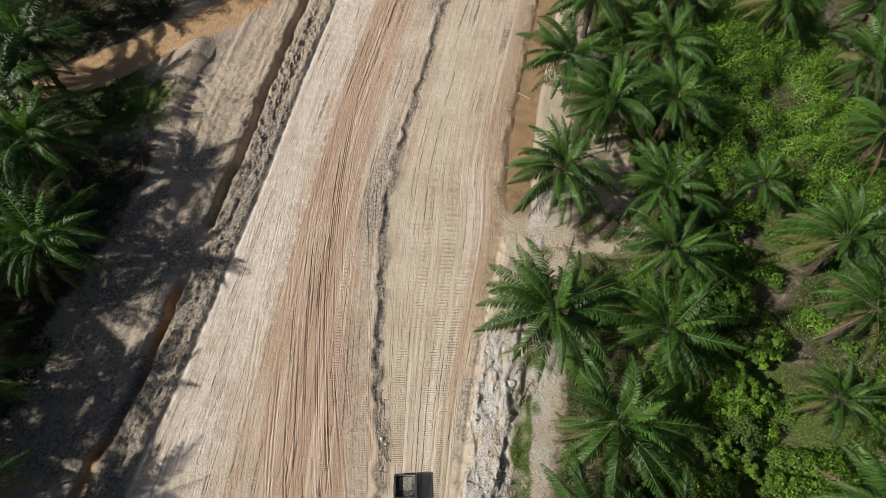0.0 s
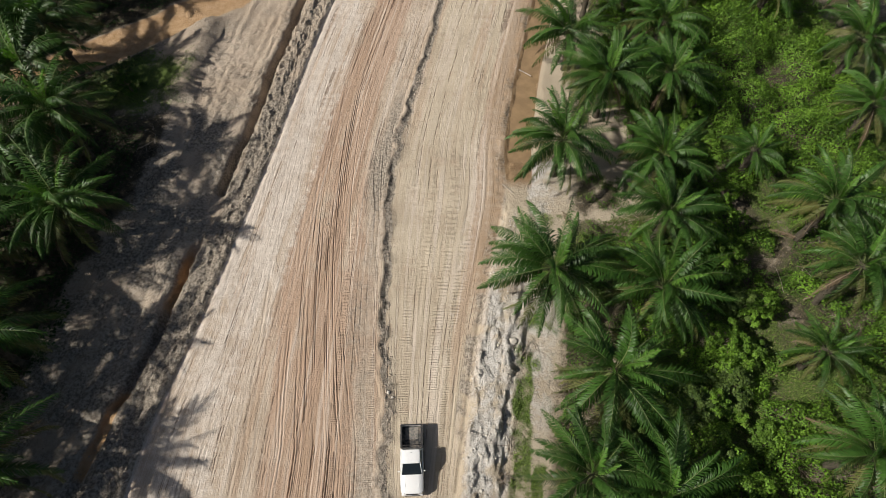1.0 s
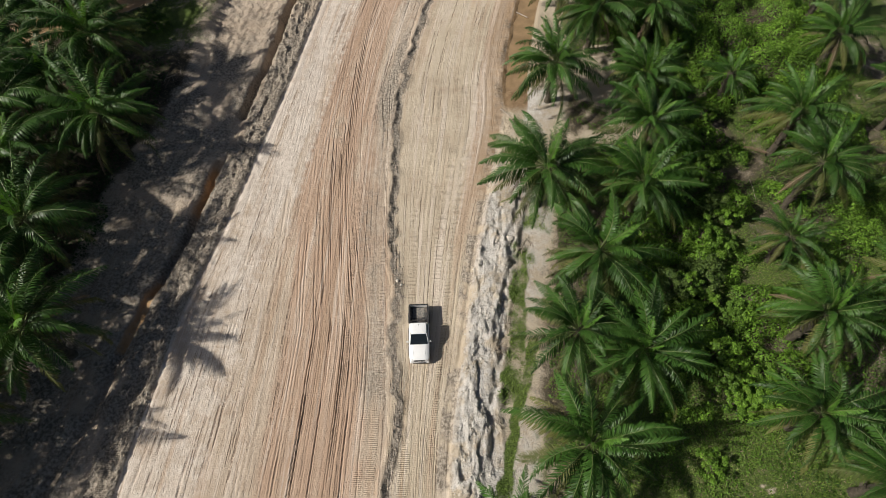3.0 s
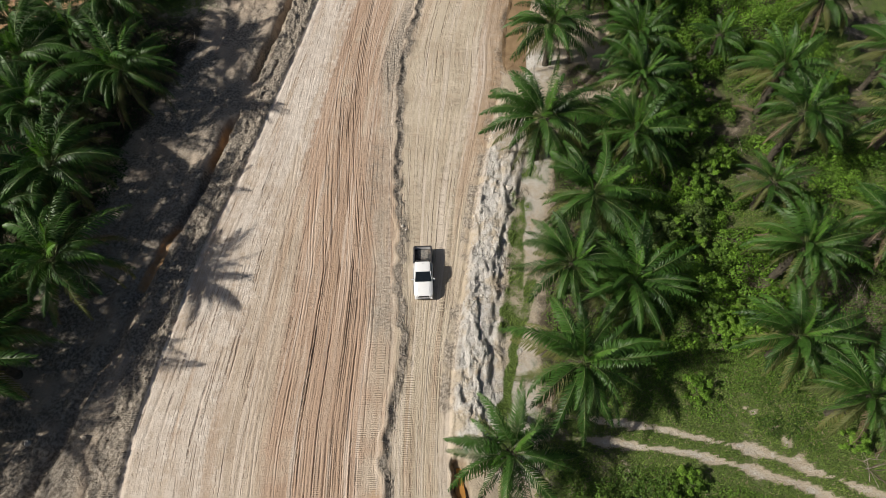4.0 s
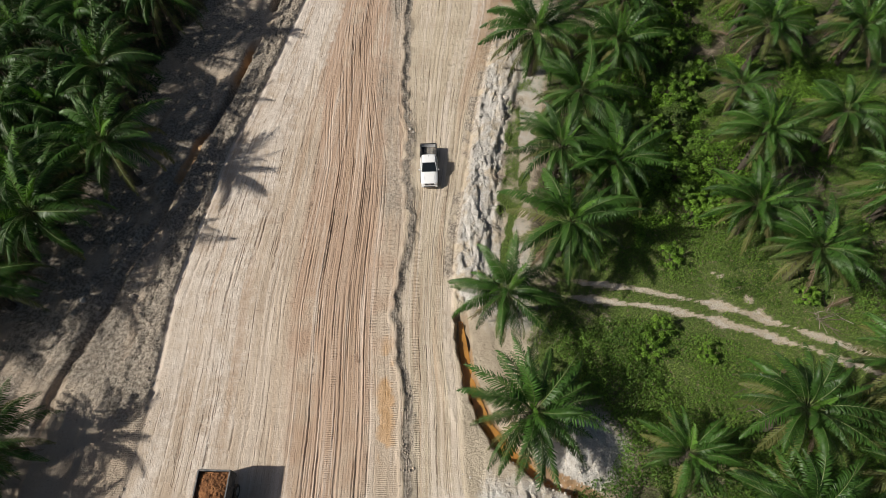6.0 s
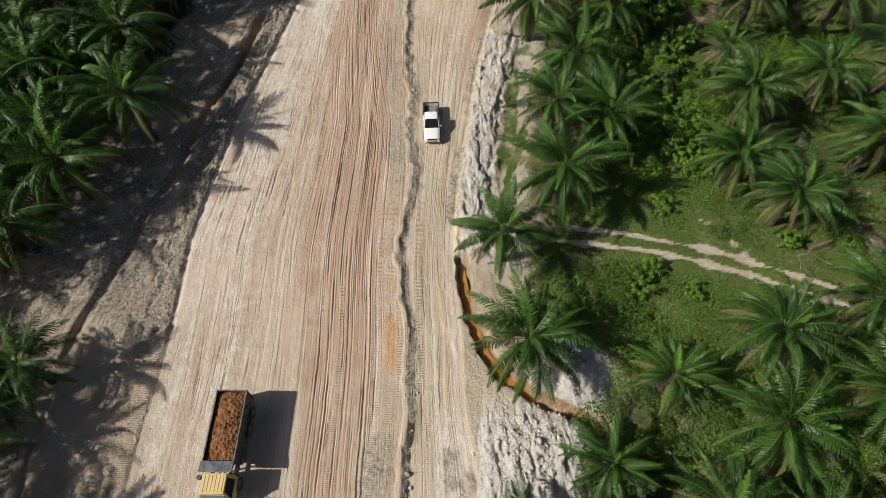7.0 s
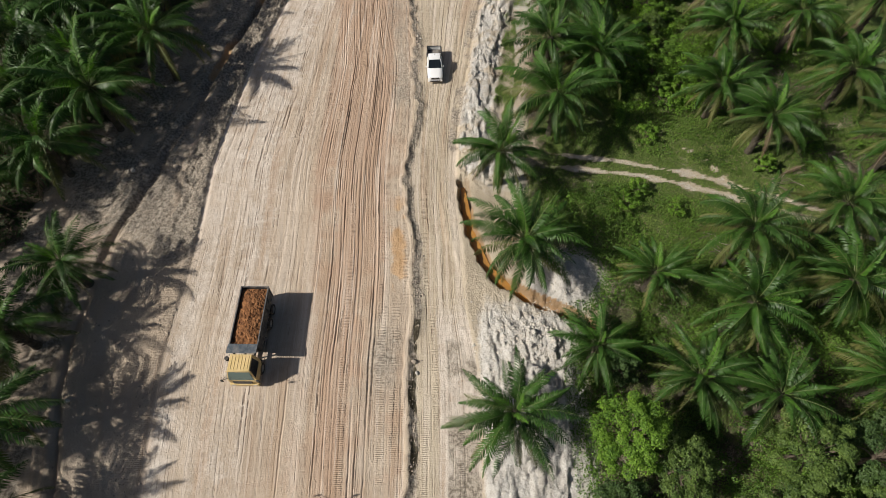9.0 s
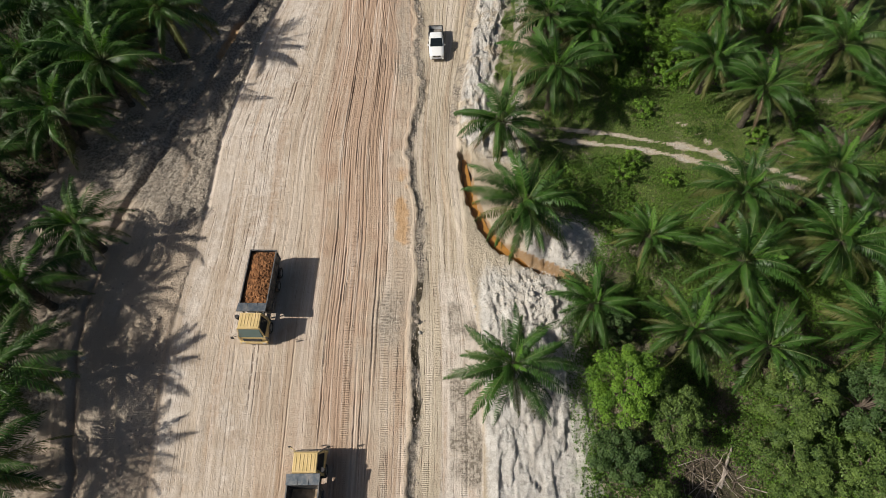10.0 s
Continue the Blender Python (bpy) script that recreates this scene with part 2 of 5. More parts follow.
    col = mix(nt, calc(nt, "MULTIPLY", specks_d, 0.40), col, (0.27, 0.195, 0.14))
    col = mix(nt, calc(nt, "MULTIPLY", on, calc(nt, "MULTIPLY", ramp(nt, scuff, 0.40, 0.28), 0.15)), col, (0.30, 0.215, 0.15))
    # grey spoil; hollows between clods coloured darker, relief shading put into the colour
    col = mix(nt, soft_mask(grey, much=0.6), col, mix(nt, ramp(nt, grain(nt, pos, 3.6, 6.0, 0.72), 0.40, 0.60), (0.175, 0.148, 0.118), (0.43, 0.378, 0.312)))
    col = mix(nt, soft_mask(orange, much=0.7), col, mix(nt, ramp(nt, mid, 0.3, 0.7), (0.42, 0.265, 0.135), (0.52, 0.355, 0.215)))
    # litter floor; its near-black tone also paints in the shade below the palms
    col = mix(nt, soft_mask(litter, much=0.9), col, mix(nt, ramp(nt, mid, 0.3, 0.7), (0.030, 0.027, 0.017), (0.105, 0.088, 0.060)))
    col = mix(nt, soft_mask(grass, much=0.9), col, mix(nt, ramp(nt, fine, 0.3, 0.7), (0.050, 0.085, 0.018), (0.130, 0.180, 0.045)))
    col = mix(nt, soft_mask(wet, 0.3, 0.7, 0.4), col, mix(nt, ramp(nt, mid, 0.3, 0.7), (0.22, 0.14, 0.075), (0.31, 0.215, 0.125)))
    # grit and pale crumbs
    col = mix(nt, calc(nt, "MULTIPLY", ramp(nt, grit, 0.58, 0.75), 0.35), col, mix(nt, 0.5, col, (0.7, 0.64, 0.56)))
    col = mix(nt, calc(nt, "MULTIPLY", ramp(nt, grit, 0.42, 0.28), 0.45), col, mix(nt, 1.0, col, (0.5, 0.48, 0.46), "MULTIPLY"))
    nt.links.new(col, bsdf.inputs["Base Color"])
    nt.links.new(calc(nt, "SUBTRACT", 0.95, calc(nt, "MULTIPLY", wet, 0.5)), bsdf.inputs["Roughness"])
    bsdf.inputs["Specular IOR Level"].default_value = 0.2
    # cleats pressed across the wheel tracks
    wave = node(nt, "ShaderNodeTexWave", Scale=1.0, Distortion=2.4, Detail=3.0)
    wave.bands_direction = "Y"
    wm = nt.nodes.new("ShaderNodeMapping")
    wm.inputs["Scale"].default_value = (0.35, 2.1, 1)
    nt.links.new(lane, wm.inputs[0])
    nt.links.new(wm.outputs[0], wave.inputs["Vector"])
    h = calc(nt, "ADD", calc(nt, "MULTIPLY", fine, 0.5), calc(nt, "MULTIPLY", mid, 0.9))
    h = calc(nt, "ADD", h, calc(nt, "MULTIPLY", grit, 0.34))
    h = calc(nt, "ADD", h, calc(nt, "MULTIPLY", deck, calc(nt, "ADD", calc(nt, "MULTIPLY", calc(nt, "MULTIPLY", streak_b, ramp(nt, streak_c, 0.40, 0.58)), 0.24), calc(nt, "SUBTRACT", calc(nt, "MULTIPLY", scuff, 0.25), calc(nt, "MULTIPLY", cracks, 0.8)))))
    clod = grain(nt, pos, 3.6, 6.0, 0.72)
    lumps = calc(nt, "MULTIPLY", calc(nt, "SUBTRACT", 1.0, deck), calc(nt, "ADD", calc(nt, "MULTIPLY", clod, 3.4), calc(nt, "MULTIPLY", grain(nt, pos, 14.0, 3.0, 0.7), 0.2)))
    h = calc(nt, "ADD", h, lumps)
    h = calc(nt, "ADD", h, calc(nt, "MULTIPLY", calc(nt, "MULTIPLY", tread, ramp(nt, grain(nt, pos, 0.8, 4.0, 0.65), 0.42, 0.60)), calc(nt, "MULTIPLY", wave.outputs[1], 0.5)))
    bumped(nt, bsdf, h, 0.85, 0.11)
    return m


def water_material(name, colour, rough):
    m, nt, bsdf = material(name)
    pos = nt.nodes.new("ShaderNodeNewGeometry").outputs["Position"]
    a = grain(nt, pos, 0.7, 3.0)
    nt.links.new(mix(nt, ramp(nt, a, 0.3, 0.7), tuple(c * 0.75 for c in colour), colour), bsdf.inputs["Base Color"])
    bsdf.inputs["Roughness"].default_value = rough
    bumped(nt, bsdf, grain(nt, pos, 5.0, 2.0), 0.08, 0.02)
    return m


EARTH = ground_material()
DUST = (0.46, 0.36, 0.26)
WATER_ORANGE = water_material("orange_water", (0.40, 0.20, 0.055), 0.12)
WATER_MUD = water_material("muddy_water", (0.30, 0.205, 0.115), 0.15)
FROND = leafy("palm_leaflets", (0.006, 0.022, 0.004), (0.064, 0.150, 0.024), 0.40, 0.07, True, 0.25)
FROND_YOUNG = leafy("young_palm_leaflets", (0.065, 0.16, 0.022), (0.14, 0.28, 0.045), 0.42, 0.3, True, 0.25)
FROND_OLD = leafy("yellowing_palm_leaflets", (0.045, 0.070, 0.018), (0.170, 0.165, 0.055), 0.55, 0.15, True, 0.25)
FROND_DEAD = leafy("dead_palm_leaflets", (0.085, 0.060, 0.036), (0.22, 0.165, 0.105), 0.8, 0.1, True, 0.25)
RACHIS = surface("frond_stalk", (0.12, 0.155, 0.05), 0.5, 0, 0.3, 4)
RACHIS_DEAD = surface("dead_stalk", (0.27, 0.21, 0.15), 0.8, 0, 0.3, 4)
TRUNK = surface("palm_trunk", (0.085, 0.072, 0.050), 0.9, 0, 0.5, 3, 0.9, distance=0.08)
BARK = surface("bark", (0.16, 0.125, 0.095), 0.9, 0, 0.4, 4, 0.8, distance=0.05)
DEADWOOD = surface("bleached_wood", (0.36, 0.31, 0.26), 0.85, 0, 0.4, 3, 0.5)
VINE = leafy("vine_leaves", (0.014, 0.046, 0.006), (0.215, 0.395, 0.044), 0.5, 0.25, False, 0.35, (0.15, 0.215, 0.045))
SHRUB = leafy("shrub_leaves", (0.012, 0.036, 0.006), (0.150, 0.272, 0.038), 0.5, 0.25, False, 0.12)
TREE_LEAF = leafy("tree_leaves", (0.016, 0.042, 0.009), (0.150, 0.225, 0.052), 0.5, 0.2, False, 0.8)
TREE_LIME = leafy("lime_tree_leaves", (0.044, 0.110, 0.013), (0.205, 0.355, 0.042), 0.5, 0.25, False, 0.8)
TREE_DARK = leafy("dark_tree_leaves", (0.020, 0.048, 0.014), (0.085, 0.140, 0.042), 0.5, 0.15, False, 0.8)
GRASS = leafy("grass_blades", (0.075, 0.135, 0.022), (0.215, 0.30, 0.062), 0.6, 0.3, False, 0.2)
STRAW = leafy("dry_litter", (0.12, 0.095, 0.060), (0.33, 0.27, 0.18), 0.85, 0.1, False, 0.3)

# ---------------------------------------------------------------- the plan
LEFT = course([(-60, -25.2), (-47.4, -26.1), (-40.7, -26.8), (-32.9, -27.3), (-22.4, -26.8), (-11, -27.1), (-3.5, -26.3), (6.8, -25.0), (14.8, -23.0),
               (28.6, -20.3), (36.3, -18.9), (42.6, -17.9), (52.4, -16.3), (66.3, -13.7), (100, -7)])
STEP = course([(-60, -5.6), (-48, -5.5), (-42.3, -5.2), (-34.8, -5.6), (-29, -5.2), (-20.6, -5.1), (-13, -6.5), (-8.8, -5.8), (-3.4, -5.1), (2, -5.8),
               (8.6, -5.5), (13.8, -6.3), (24, -6.3), (30.4, -6.4), (40, -5.1), (47.6, -3.4), (66, 0.5), (100, 8)], 1.5)
RIGHT = course([(-60, 0.2), (-48, 0.3), (-42.8, 0.5), (-34.8, 0.6), (-27.3, -0.5), (-20.6, -0.6), (-15.4, -1.1), (-8.8, -0.8), (-3.4, -0.4), (3.2, 0.7),
                (11.4, 1.9), (15.5, 2.7), (22, 4.2), (30.2, 6.0), (37.4, 6.3), (47.4, 8.2), (65.8, 12.6), (100, 21)])
DITCH = course([(-60, -31.2), (-47.8, -32.2), (-36.6, -35.4), (-32, -36), (-22.3, -36.0), (-11, -33.2), (-7.4, -32.4), (2.6, -30), (6.9, -29.1),
                (16, -26.4), (24.2, -25.2), (30.6, -23.9), (40.3, -22.1), (44.3, -21.5), (66, -18.2), (100, -12)])
DECK_Z = 0.28                      # the left carriageway lies a little above the right lane
CHANNEL = [(-0.1, -13.6), (0.1, -16.0), (0.5, -19.2), (1.9, -23.1), (3.6, -25.4), (6.2, -27.3), (9.8, -29.0), (11.5, -30.0)]
WHEEL_A = [(8.0, -9.6), (14.4, -10.4), (17.5, -11.0), (24.8, -12.7), (30.3, -14.9), (35.5, -17.0), (48.0, -22.0)]
WHEEL_B = [(8.0, -11.3), (14.2, -12.1), (19.7, -12.9), (25.8, -14.8), (31.1, -16.9), (35.0, -18.6), (47.0, -23.8)]
GULLY = [(24.6, -9.2), (25.6, -9.9), (26.6, -11.0), (27.2, -12.2), (27.6, -13.3)]
BYWAY = [(-60.0, 42.0), (-46.6, 50.1), (-42.7, 52.9), (-35.7, 57.8), (-28.3, 63.5), (-20.0, 72.0)]


STEP_RUN = course([(y, float(STEP(y))) for y in range(-60, 100, 4)], 14.0)


def lane_of(x, y):
    """Metres across the works as wheels run (0 at the left edge, 19 at the step, 26 at the right edge)."""
    a, b, c = LEFT(y), STEP_RUN(y), RIGHT(y)
    return np.where(x < b, (x - a) / (b - a) * 19, 19 + (x - b) / (c - b) * 7)


def ditch_depth(y):
    return (1.15 * sstep(30.2, 31.4, y) + 1.0 * band(y, 9.0, 24.0, 1.2) + 0.5 * band(y, -4.0, 7.0, 3.0) + 0.45 * band(y, -22.0, -8.0, 3.0)
            + 0.28 * band(y, -70.0, -28.0, 4.0))


# wheel ruts: place across the works, drift per metre, half width, depth, reach along y, bow
_r = np.random.default_rng(5)
RUTS = []
for at in np.concatenate([12.2 + 0.37 * np.arange(13) + _r.normal(0, 0.04, 13), 12.2 + 0.37 * np.arange(13) + _r.normal(0, 0.05, 13), 12.2 + 0.37 * np.arange(13) + _r.normal(0, 0.05, 13), 12.0 + 0.41 * np.arange(13) + _r.normal(0, 0.06, 13), _r.uniform(0.8, 11.5, 40), _r.uniform(17.2, 18.5, 4), _r.uniform(20.3, 25.6, 16)]):
    deep = 12.0 < at < 17.0
    y0 = float(_r.uniform(-62, 40))
    RUTS.append((float(at), float(_r.normal(0, 0.0012 if deep else 0.008)), float(_r.uniform(0.060, 0.092) if deep else _r.uniform(0.06, 0.10)), float(_r.uniform(0.050, 0.085) if deep else _r.uniform(0.03, 0.06)),
                 y0, y0 + float(_r.uniform(18, 70)), float(_r.normal(0, 0.035 if deep else 0.3))))


def ground(x, y):
    """Height of the ground and the masks of its soils, over arrays of places."""
    x, y = np.asarray(x, float), np.asarray(y, float)
    a, b, c, d = LEFT(y), STEP(y), RIGHT(y), DITCH(y)
    u = lane_of(x, y)
    left, right = a - x, x - c
    on = band(u, 0, 26, 0.8)
    n_big, n_mid, n_fine = fbm(x * 0.11, y * 0.11, 3), fbm(x * 0.5, y * 0.5, 21), fbm(x * 1.7, y * 1.7, 41, 3)
    clods = np.abs(fbm(x * 1.1, y * 1.1, 61, 4))
    z = 0.05 * n_big
    # carriageway: step, shallow waves, ruts that run with it
    edge = x - b + 0.25 * vnoise(x * 0.2, y * 0.9, 8) + 0.13 * vnoise(x * 0.6, y * 2.3, 7) + 0.08 * n_fine
    slump = 0.42 + 0.90 * sstep(-0.35, 0.25, vnoise(y * 0.21, 0, 9) + 0.5 * vnoise(y * 0.8, 2, 10))
    deck = DECK_Z * (1 - np.clip(edge / slump, 0, 1))
    z = z + np.where(x < a, DECK_Z, deck)
    wander = 0.5 * vnoise(y * 0.05, u * 0.04, 91)
    w = u + wander
    ruts = vnoise(w * 1.5, y * 0.022, 14)
    fine_ruts = vnoise(w * 3.6, y * 0.03, 15)
    cut = band(w, 8.6, 14.8, 1.2) * (0.35 + 0.65 * sstep(-0.5, 0.4, vnoise(w * 0.35, y * 0.03, 16)))
    z = z + on * (0.010 * ruts + 0.006 * fine_ruts + 0.006 * vnoise(w * 7.0, y * 0.06, 17) + 0.018 * n_mid)
    z = z - on * cut * 0.012 * sstep(0.1, 0.5, vnoise(w * 2.1, y * 0.018, 18))
    groove = np.zeros_like(z)
    here = on > 0
    hu, hy, hz, hon, hg = u[here], y[here], z[here], on[here], groove[here]
    hu = hu + np.where(hu < 18.6, 0.15 * np.clip(hy - 5, 0, 40), 0)
    for at, lean, width, depth, y0, y1, bow in RUTS if len(hu) else ():
        off = np.abs(hu - at - lean * (hy - y0) - bow * np.sin((hy - y0) * 0.045) - 0.035 * vnoise(hy * 0.30, at, 19) - 0.022 * vnoise(hy * 1.6, at * 2.3, 29))
        near = (off < width * 2.2) & (hy > y0 - 2) & (hy < y1 + 2)
        if not near.any():
            continue
        off, yy = off[near], hy[near]
        live = band(yy, y0, y1, 2.0) * hon[near] * (0.25 + 0.75 * sstep(-0.35, 0.3, vnoise(yy * 0.22, at * 3.1, 20) + 0.3 * vnoise(yy * 1.7, at * 5.3, 24)))
        hg[near] = np.maximum(hg[near], live * depth * (1 - sstep(0.45 * width, 0.95 * width, off)))
        hz[near] = hz[near] + live * depth * 0.28 * band(off, width * 1.1, width * 1.5, width * 0.5)
    z = np.array(z)
    z[here] = hz - hg
    # crumbled foot of the step
    foot = band(edge, 0.16, 0.62, 0.16)
    z = z + foot * (0.16 * clods + 0.06 * n_fine) * (0.6 + 0.8 * sstep(-0.3, 0.5, vnoise(y * 0.15, 0, 9)))
    z = z + 0.08 * band(edge, -0.30, -0.03, 0.16)
    # left shoulder, ditch and the cleared strip
    side = sstep(0.0, 0.3, left)
    level = 1 - 0.85 * sstep(-17, -26, y)
    z = z - side * level * (0.42 * sstep(0.0, 2.2, left) - 0.05)
    z = z + side * (0.22 * clods + 0.10 * n_mid + 0.30 * np.abs(n_fine) + 0.22 * np.abs(fbm(x * 2.8, y * 2.8, 47, 2))) * (0.5 + 0.9 * band(left, 0.2, 3.0, 1.0)) * (0.45 + 0.55 * level)
    z = z - 0.10 * level * band(left, -0.1, 0.35, 0.25)
    off = np.abs(x - d + 0.22 * vnoise(y * 0.5, 0, 71) + 0.05 * vnoise(y * 1.9, x * 0.8, 73)) + 0.12 * clods
    z = z - ditch_depth(y) * (1 - sstep(0.26 - 0.14 * sstep(-24, -30, y), 0.66 - 0.26 * sstep(-24, -30, y), off)) + 0.18 * band(off, 1.0, 1.8, 0.6) * sstep(0.1, 0.6, ditch_depth(y))
    brow = x + 29.3 - 0.06 * (y - 51) + 0.5 * vnoise(y * 0.3, 0, 75)
    z = z + 1.2 * sstep(-6.0, -0.8, brow) * (1 - sstep(-0.4, 0.55, brow)) * band(y, 46, 57, 3.0)
    z = z + side * band(left, 2.5, 12.0, 1.5) * (0.10 * vnoise((x - d) * 1.4, y * 0.12, 76) + 0.07 * vnoise((x - d) * 3.1, y * 0.25, 77))
    z = z + side * 0.35 * sstep(0.0, 12.0, d - x) * (0.6 + n_big)
    z = z + side * sstep(34, 42, y) * band(left, 2.5, 14.0, 1.5) * (0.16 * clods + 0.24 * np.abs(n_fine) + 0.14 * np.abs(fbm(x * 2.6, y * 1.6, 49, 2))) * sstep(-0.35, 0.25, n_big + 0.3 * n_mid)
    # right bank: white spoil, mud trench, channel, heaps
    bank = band(y + 2.5 * n_big, -11.5, 17.0, 4.0) + 0.45 * band(y + 2.5 * n_big, 20.0, 27.0, 3.0)
    out = sstep(0.0, 0.4, right)
    z = z + out * bank * (0.40 * band(right + n_mid, 0.9, 3.0, 0.6) + band(right, 0.4, 4.0, 0.8) * (0.12 * clods + 0.12 * n_mid + 0.16 * np.abs(n_fine) + 0.26 * sstep(-0.03, 0.05, fbm(x * 0.7, y * 0.42, 161)) + 0.14 * sstep(0.0, 0.06, fbm(x * 1.5, y * 0.9, 171, 3)) + 0.14 * (0.5 - np.abs(fbm(x * 1.5, y * 0.7, 175, 3))) * sstep(-0.2, 0.2, n_mid)))
    z = z + band(right, -0.45, 0.5, 0.3) * (0.14 * clods + 0.07 * n_fine) * sstep(-14, -8, y)
    z = z - 0.10 * bank * band(right, 0.1, 0.45, 0.3) * sstep(-0.2, 0.3, vnoise(y * 0.3, 0, 33))
    z = z - 0.36 * sstep(29, 36, y) * band(right + 0.5 * n_mid, 0.9, 3.0, 1.1)
    far, along = line_distance(x, y, CHANNEL)
    z = z - 1.15 * (1 - sstep(0.22, 0.62, far + 0.5 * n_mid + 0.25 * n_fine)) + (0.05 + 0.12 * clods) * band(far, 1.4, 2.4, 0.6) * band(y, -31, -14, 2)
    heap = 0.95 * spot(x, y, 5.0, -31.4, 3.4, 2.3) + 1.5 * spot(x, y, 9.4, -25.4, 3.3, 2.8) + 0.4 * spot(x, y, 6.0, -42.0, 5.0, 7.0)
    z = z + heap * (1 + 0.5 * n_mid) + np.minimum(heap, 0.5) * 0.7 * clods
    tipped = out * sstep(-25, -32, y) * band(x, 1.8, 9.5, 1.0)
    z = z + tipped * (0.26 * clods + 0.22 * np.abs(n_fine) + 0.20 * sstep(0.0, 0.10, fbm(x * 1.4, y * 0.5, 181, 3)) + 0.12 * n_mid)
    wild = sstep(4.0, 9.0, right)
    z = z + wild * (0.25 * n_big + 0.10 * n_mid + 0.05)
    da, _ = line_distance(x, y, WHEEL_A)
    db, _ = line_distance(x, y, WHEEL_B)
    wheel = np.maximum(1 - sstep(0.16, 0.42, da + 0.35 * n_mid), 1 - sstep(0.16, 0.42, db + 0.35 * n_mid)) * sstep(8.0, 12.0, x)
    wheel = np.maximum(wheel, 1 - sstep(0.04, 0.26, line_distance(x, y, GULLY)[0] + 0.4 * n_mid))
    z = z - 0.10 * wheel
    dby, _ = line_distance(x, y, BYWAY)
    byway = (1 - sstep(2.4, 3.4, dby + 0.6 * n_mid)) * sstep(1.0, 3.0, d - x)
    z = z * (1 - 0.6 * byway)
    # ---- soils
    s1, s2 = vnoise(w * 0.45, y * 0.02, 101), vnoise(w * 0.9, y * 0.035, 102)
    white = on * (1.0 * band(u, 0.3, 6.2, 2.5) * (0.72 + 0.4 * s2 + 0.3 * n_mid) + 0.45 * band(u, 21, 25.2, 1.0) * sstep(-0.2, 0.6, s2)) * (0.62 + 0.5 * sstep(5, 35, y))
    white = np.maximum(white, out * bank * band(right + 0.8 * n_mid, 0.7, 3.6, 1.0) * (0.62 + 0.8 * n_mid + 0.6 * n_fine))
    white = np.maximum(white, np.clip(heap * 1.6, 0, 1) * (0.85 + 0.3 * n_mid))
    white = np.maximum(white, out * sstep(-24, -31, y) * band(x, 1.5, 9.5, 1.5) * (0.8 + 0.4 * n_big))
    white = np.maximum(white, out * band(y, -14, 34, 3.0) * band(right, 3.2, 7.2, 1.6) * (0.52 + 0.6 * n_big + 0.3 * n_mid))
    white = np.maximum(white, 0.45 * wheel)
    red = on * np.clip(band(u + 0.15 * np.clip(y - 5, 0, 40), 11.0, 19.5, 1.5) * (u < 18.6) * (0.55 + 0.5 * s1 + 0.35 * n_mid) + 0.6 * spot(x, y, -7.0, 51.0, 2.2, 1.5) + 0.35 * s2 * band(u, 2, 19, 2) + 0.34 * band(u, 6.0, 12.5, 1.5), 0, 1)
    red = np.maximum(red, 0.55 * on * band(u, 24.6, 26, 0.5) * sstep(-5, 25, y))
    grey = side * np.clip(0.62 + 0.6 * n_mid + 0.35 * band(left, 0.2, 2.6, 0.5), 0, 1) * (1 - 0.45 * sstep(36, 50, y)) * (1 - 0.85 * sstep(-18, -27, y) * band(left, 0, 9, 1.0))
    grey = np.maximum(grey, on * band(u, 15.8, 18.6, 0.8) * (0.30 + 0.5 * vnoise(u * 0.4, y * 0.12, 104)))
    grey = np.maximum(grey, foot * 0.95)
    grey = np.maximum(grey, on * band(u, 23.2, 26, 0.6) * sstep(-24, -31, y) * np.clip(0.45 + 0.8 * n_mid, 0, 0.8))
    white = np.maximum(white, on * 0.7 * band(u, 22.5, 26, 1.0) * sstep(-24, -31, y))
    grey = np.maximum(grey, out * bank * band(right, 0.0, 0.7, 0.3) * np.clip(0.5 + 0.9 * n_mid, 0, 0.85))
    grey = np.maximum(grey, out * band(y + 3 * n_big, -12, 28, 3) * band(right + 1.2 * n_mid, 0.4, 4.4, 1.0) * np.clip(0.05 - 0.9 * n_mid, 0, 0.7))
    grey = np.maximum(grey, tipped * np.clip(0.15 + 1.3 * fbm(x * 1.3, y * 0.35, 185), 0, 0.75))
    grey = np.maximum(grey, band(right, -0.7, 0.35, 0.3) * np.clip(0.40 + 1.0 * n_mid + 0.6 * n_fine, 0, 0.8) * sstep(-16, -10, y))
    fissure = 1 - sstep(0.02, 0.10, np.abs(fbm(x * 0.7, y * 0.45, 141, 3)))
    pale = np.clip(white, 0, 1) * out
    grey = np.maximum(grey, 0.6 * fissure * pale)
    grey = np.maximum(grey, pale * np.clip(0.9 * fbm(x * 1.2, y * 0.4, 151) + 0.05, 0, 0.6))
    z = z - 0.10 * fissure * pale
    grey = grey * (1 - 0.4 * sstep(0.45, 0.8, pale))
    orange = 0.9 * spot(x, y, -7.1 - 0.02 * y, -21.5, 0.9, 7.0) * sstep(-0.35, 0.2, n_mid) + byway * 0.85
    orange = np.maximum(orange, band(far, 0.15, 0.55, 0.2) * sstep(0.05, 0.2, along) * 0.9)
    orange = np.maximum(orange, 0.8 * (1 - sstep(0.35, 0.8, off)) * band(y, 3, 23, 2.0) * sstep(-0.4, 0.3, vnoise(y * 0.25, 3, 72)))
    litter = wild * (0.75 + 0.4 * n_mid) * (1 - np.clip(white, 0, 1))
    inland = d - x
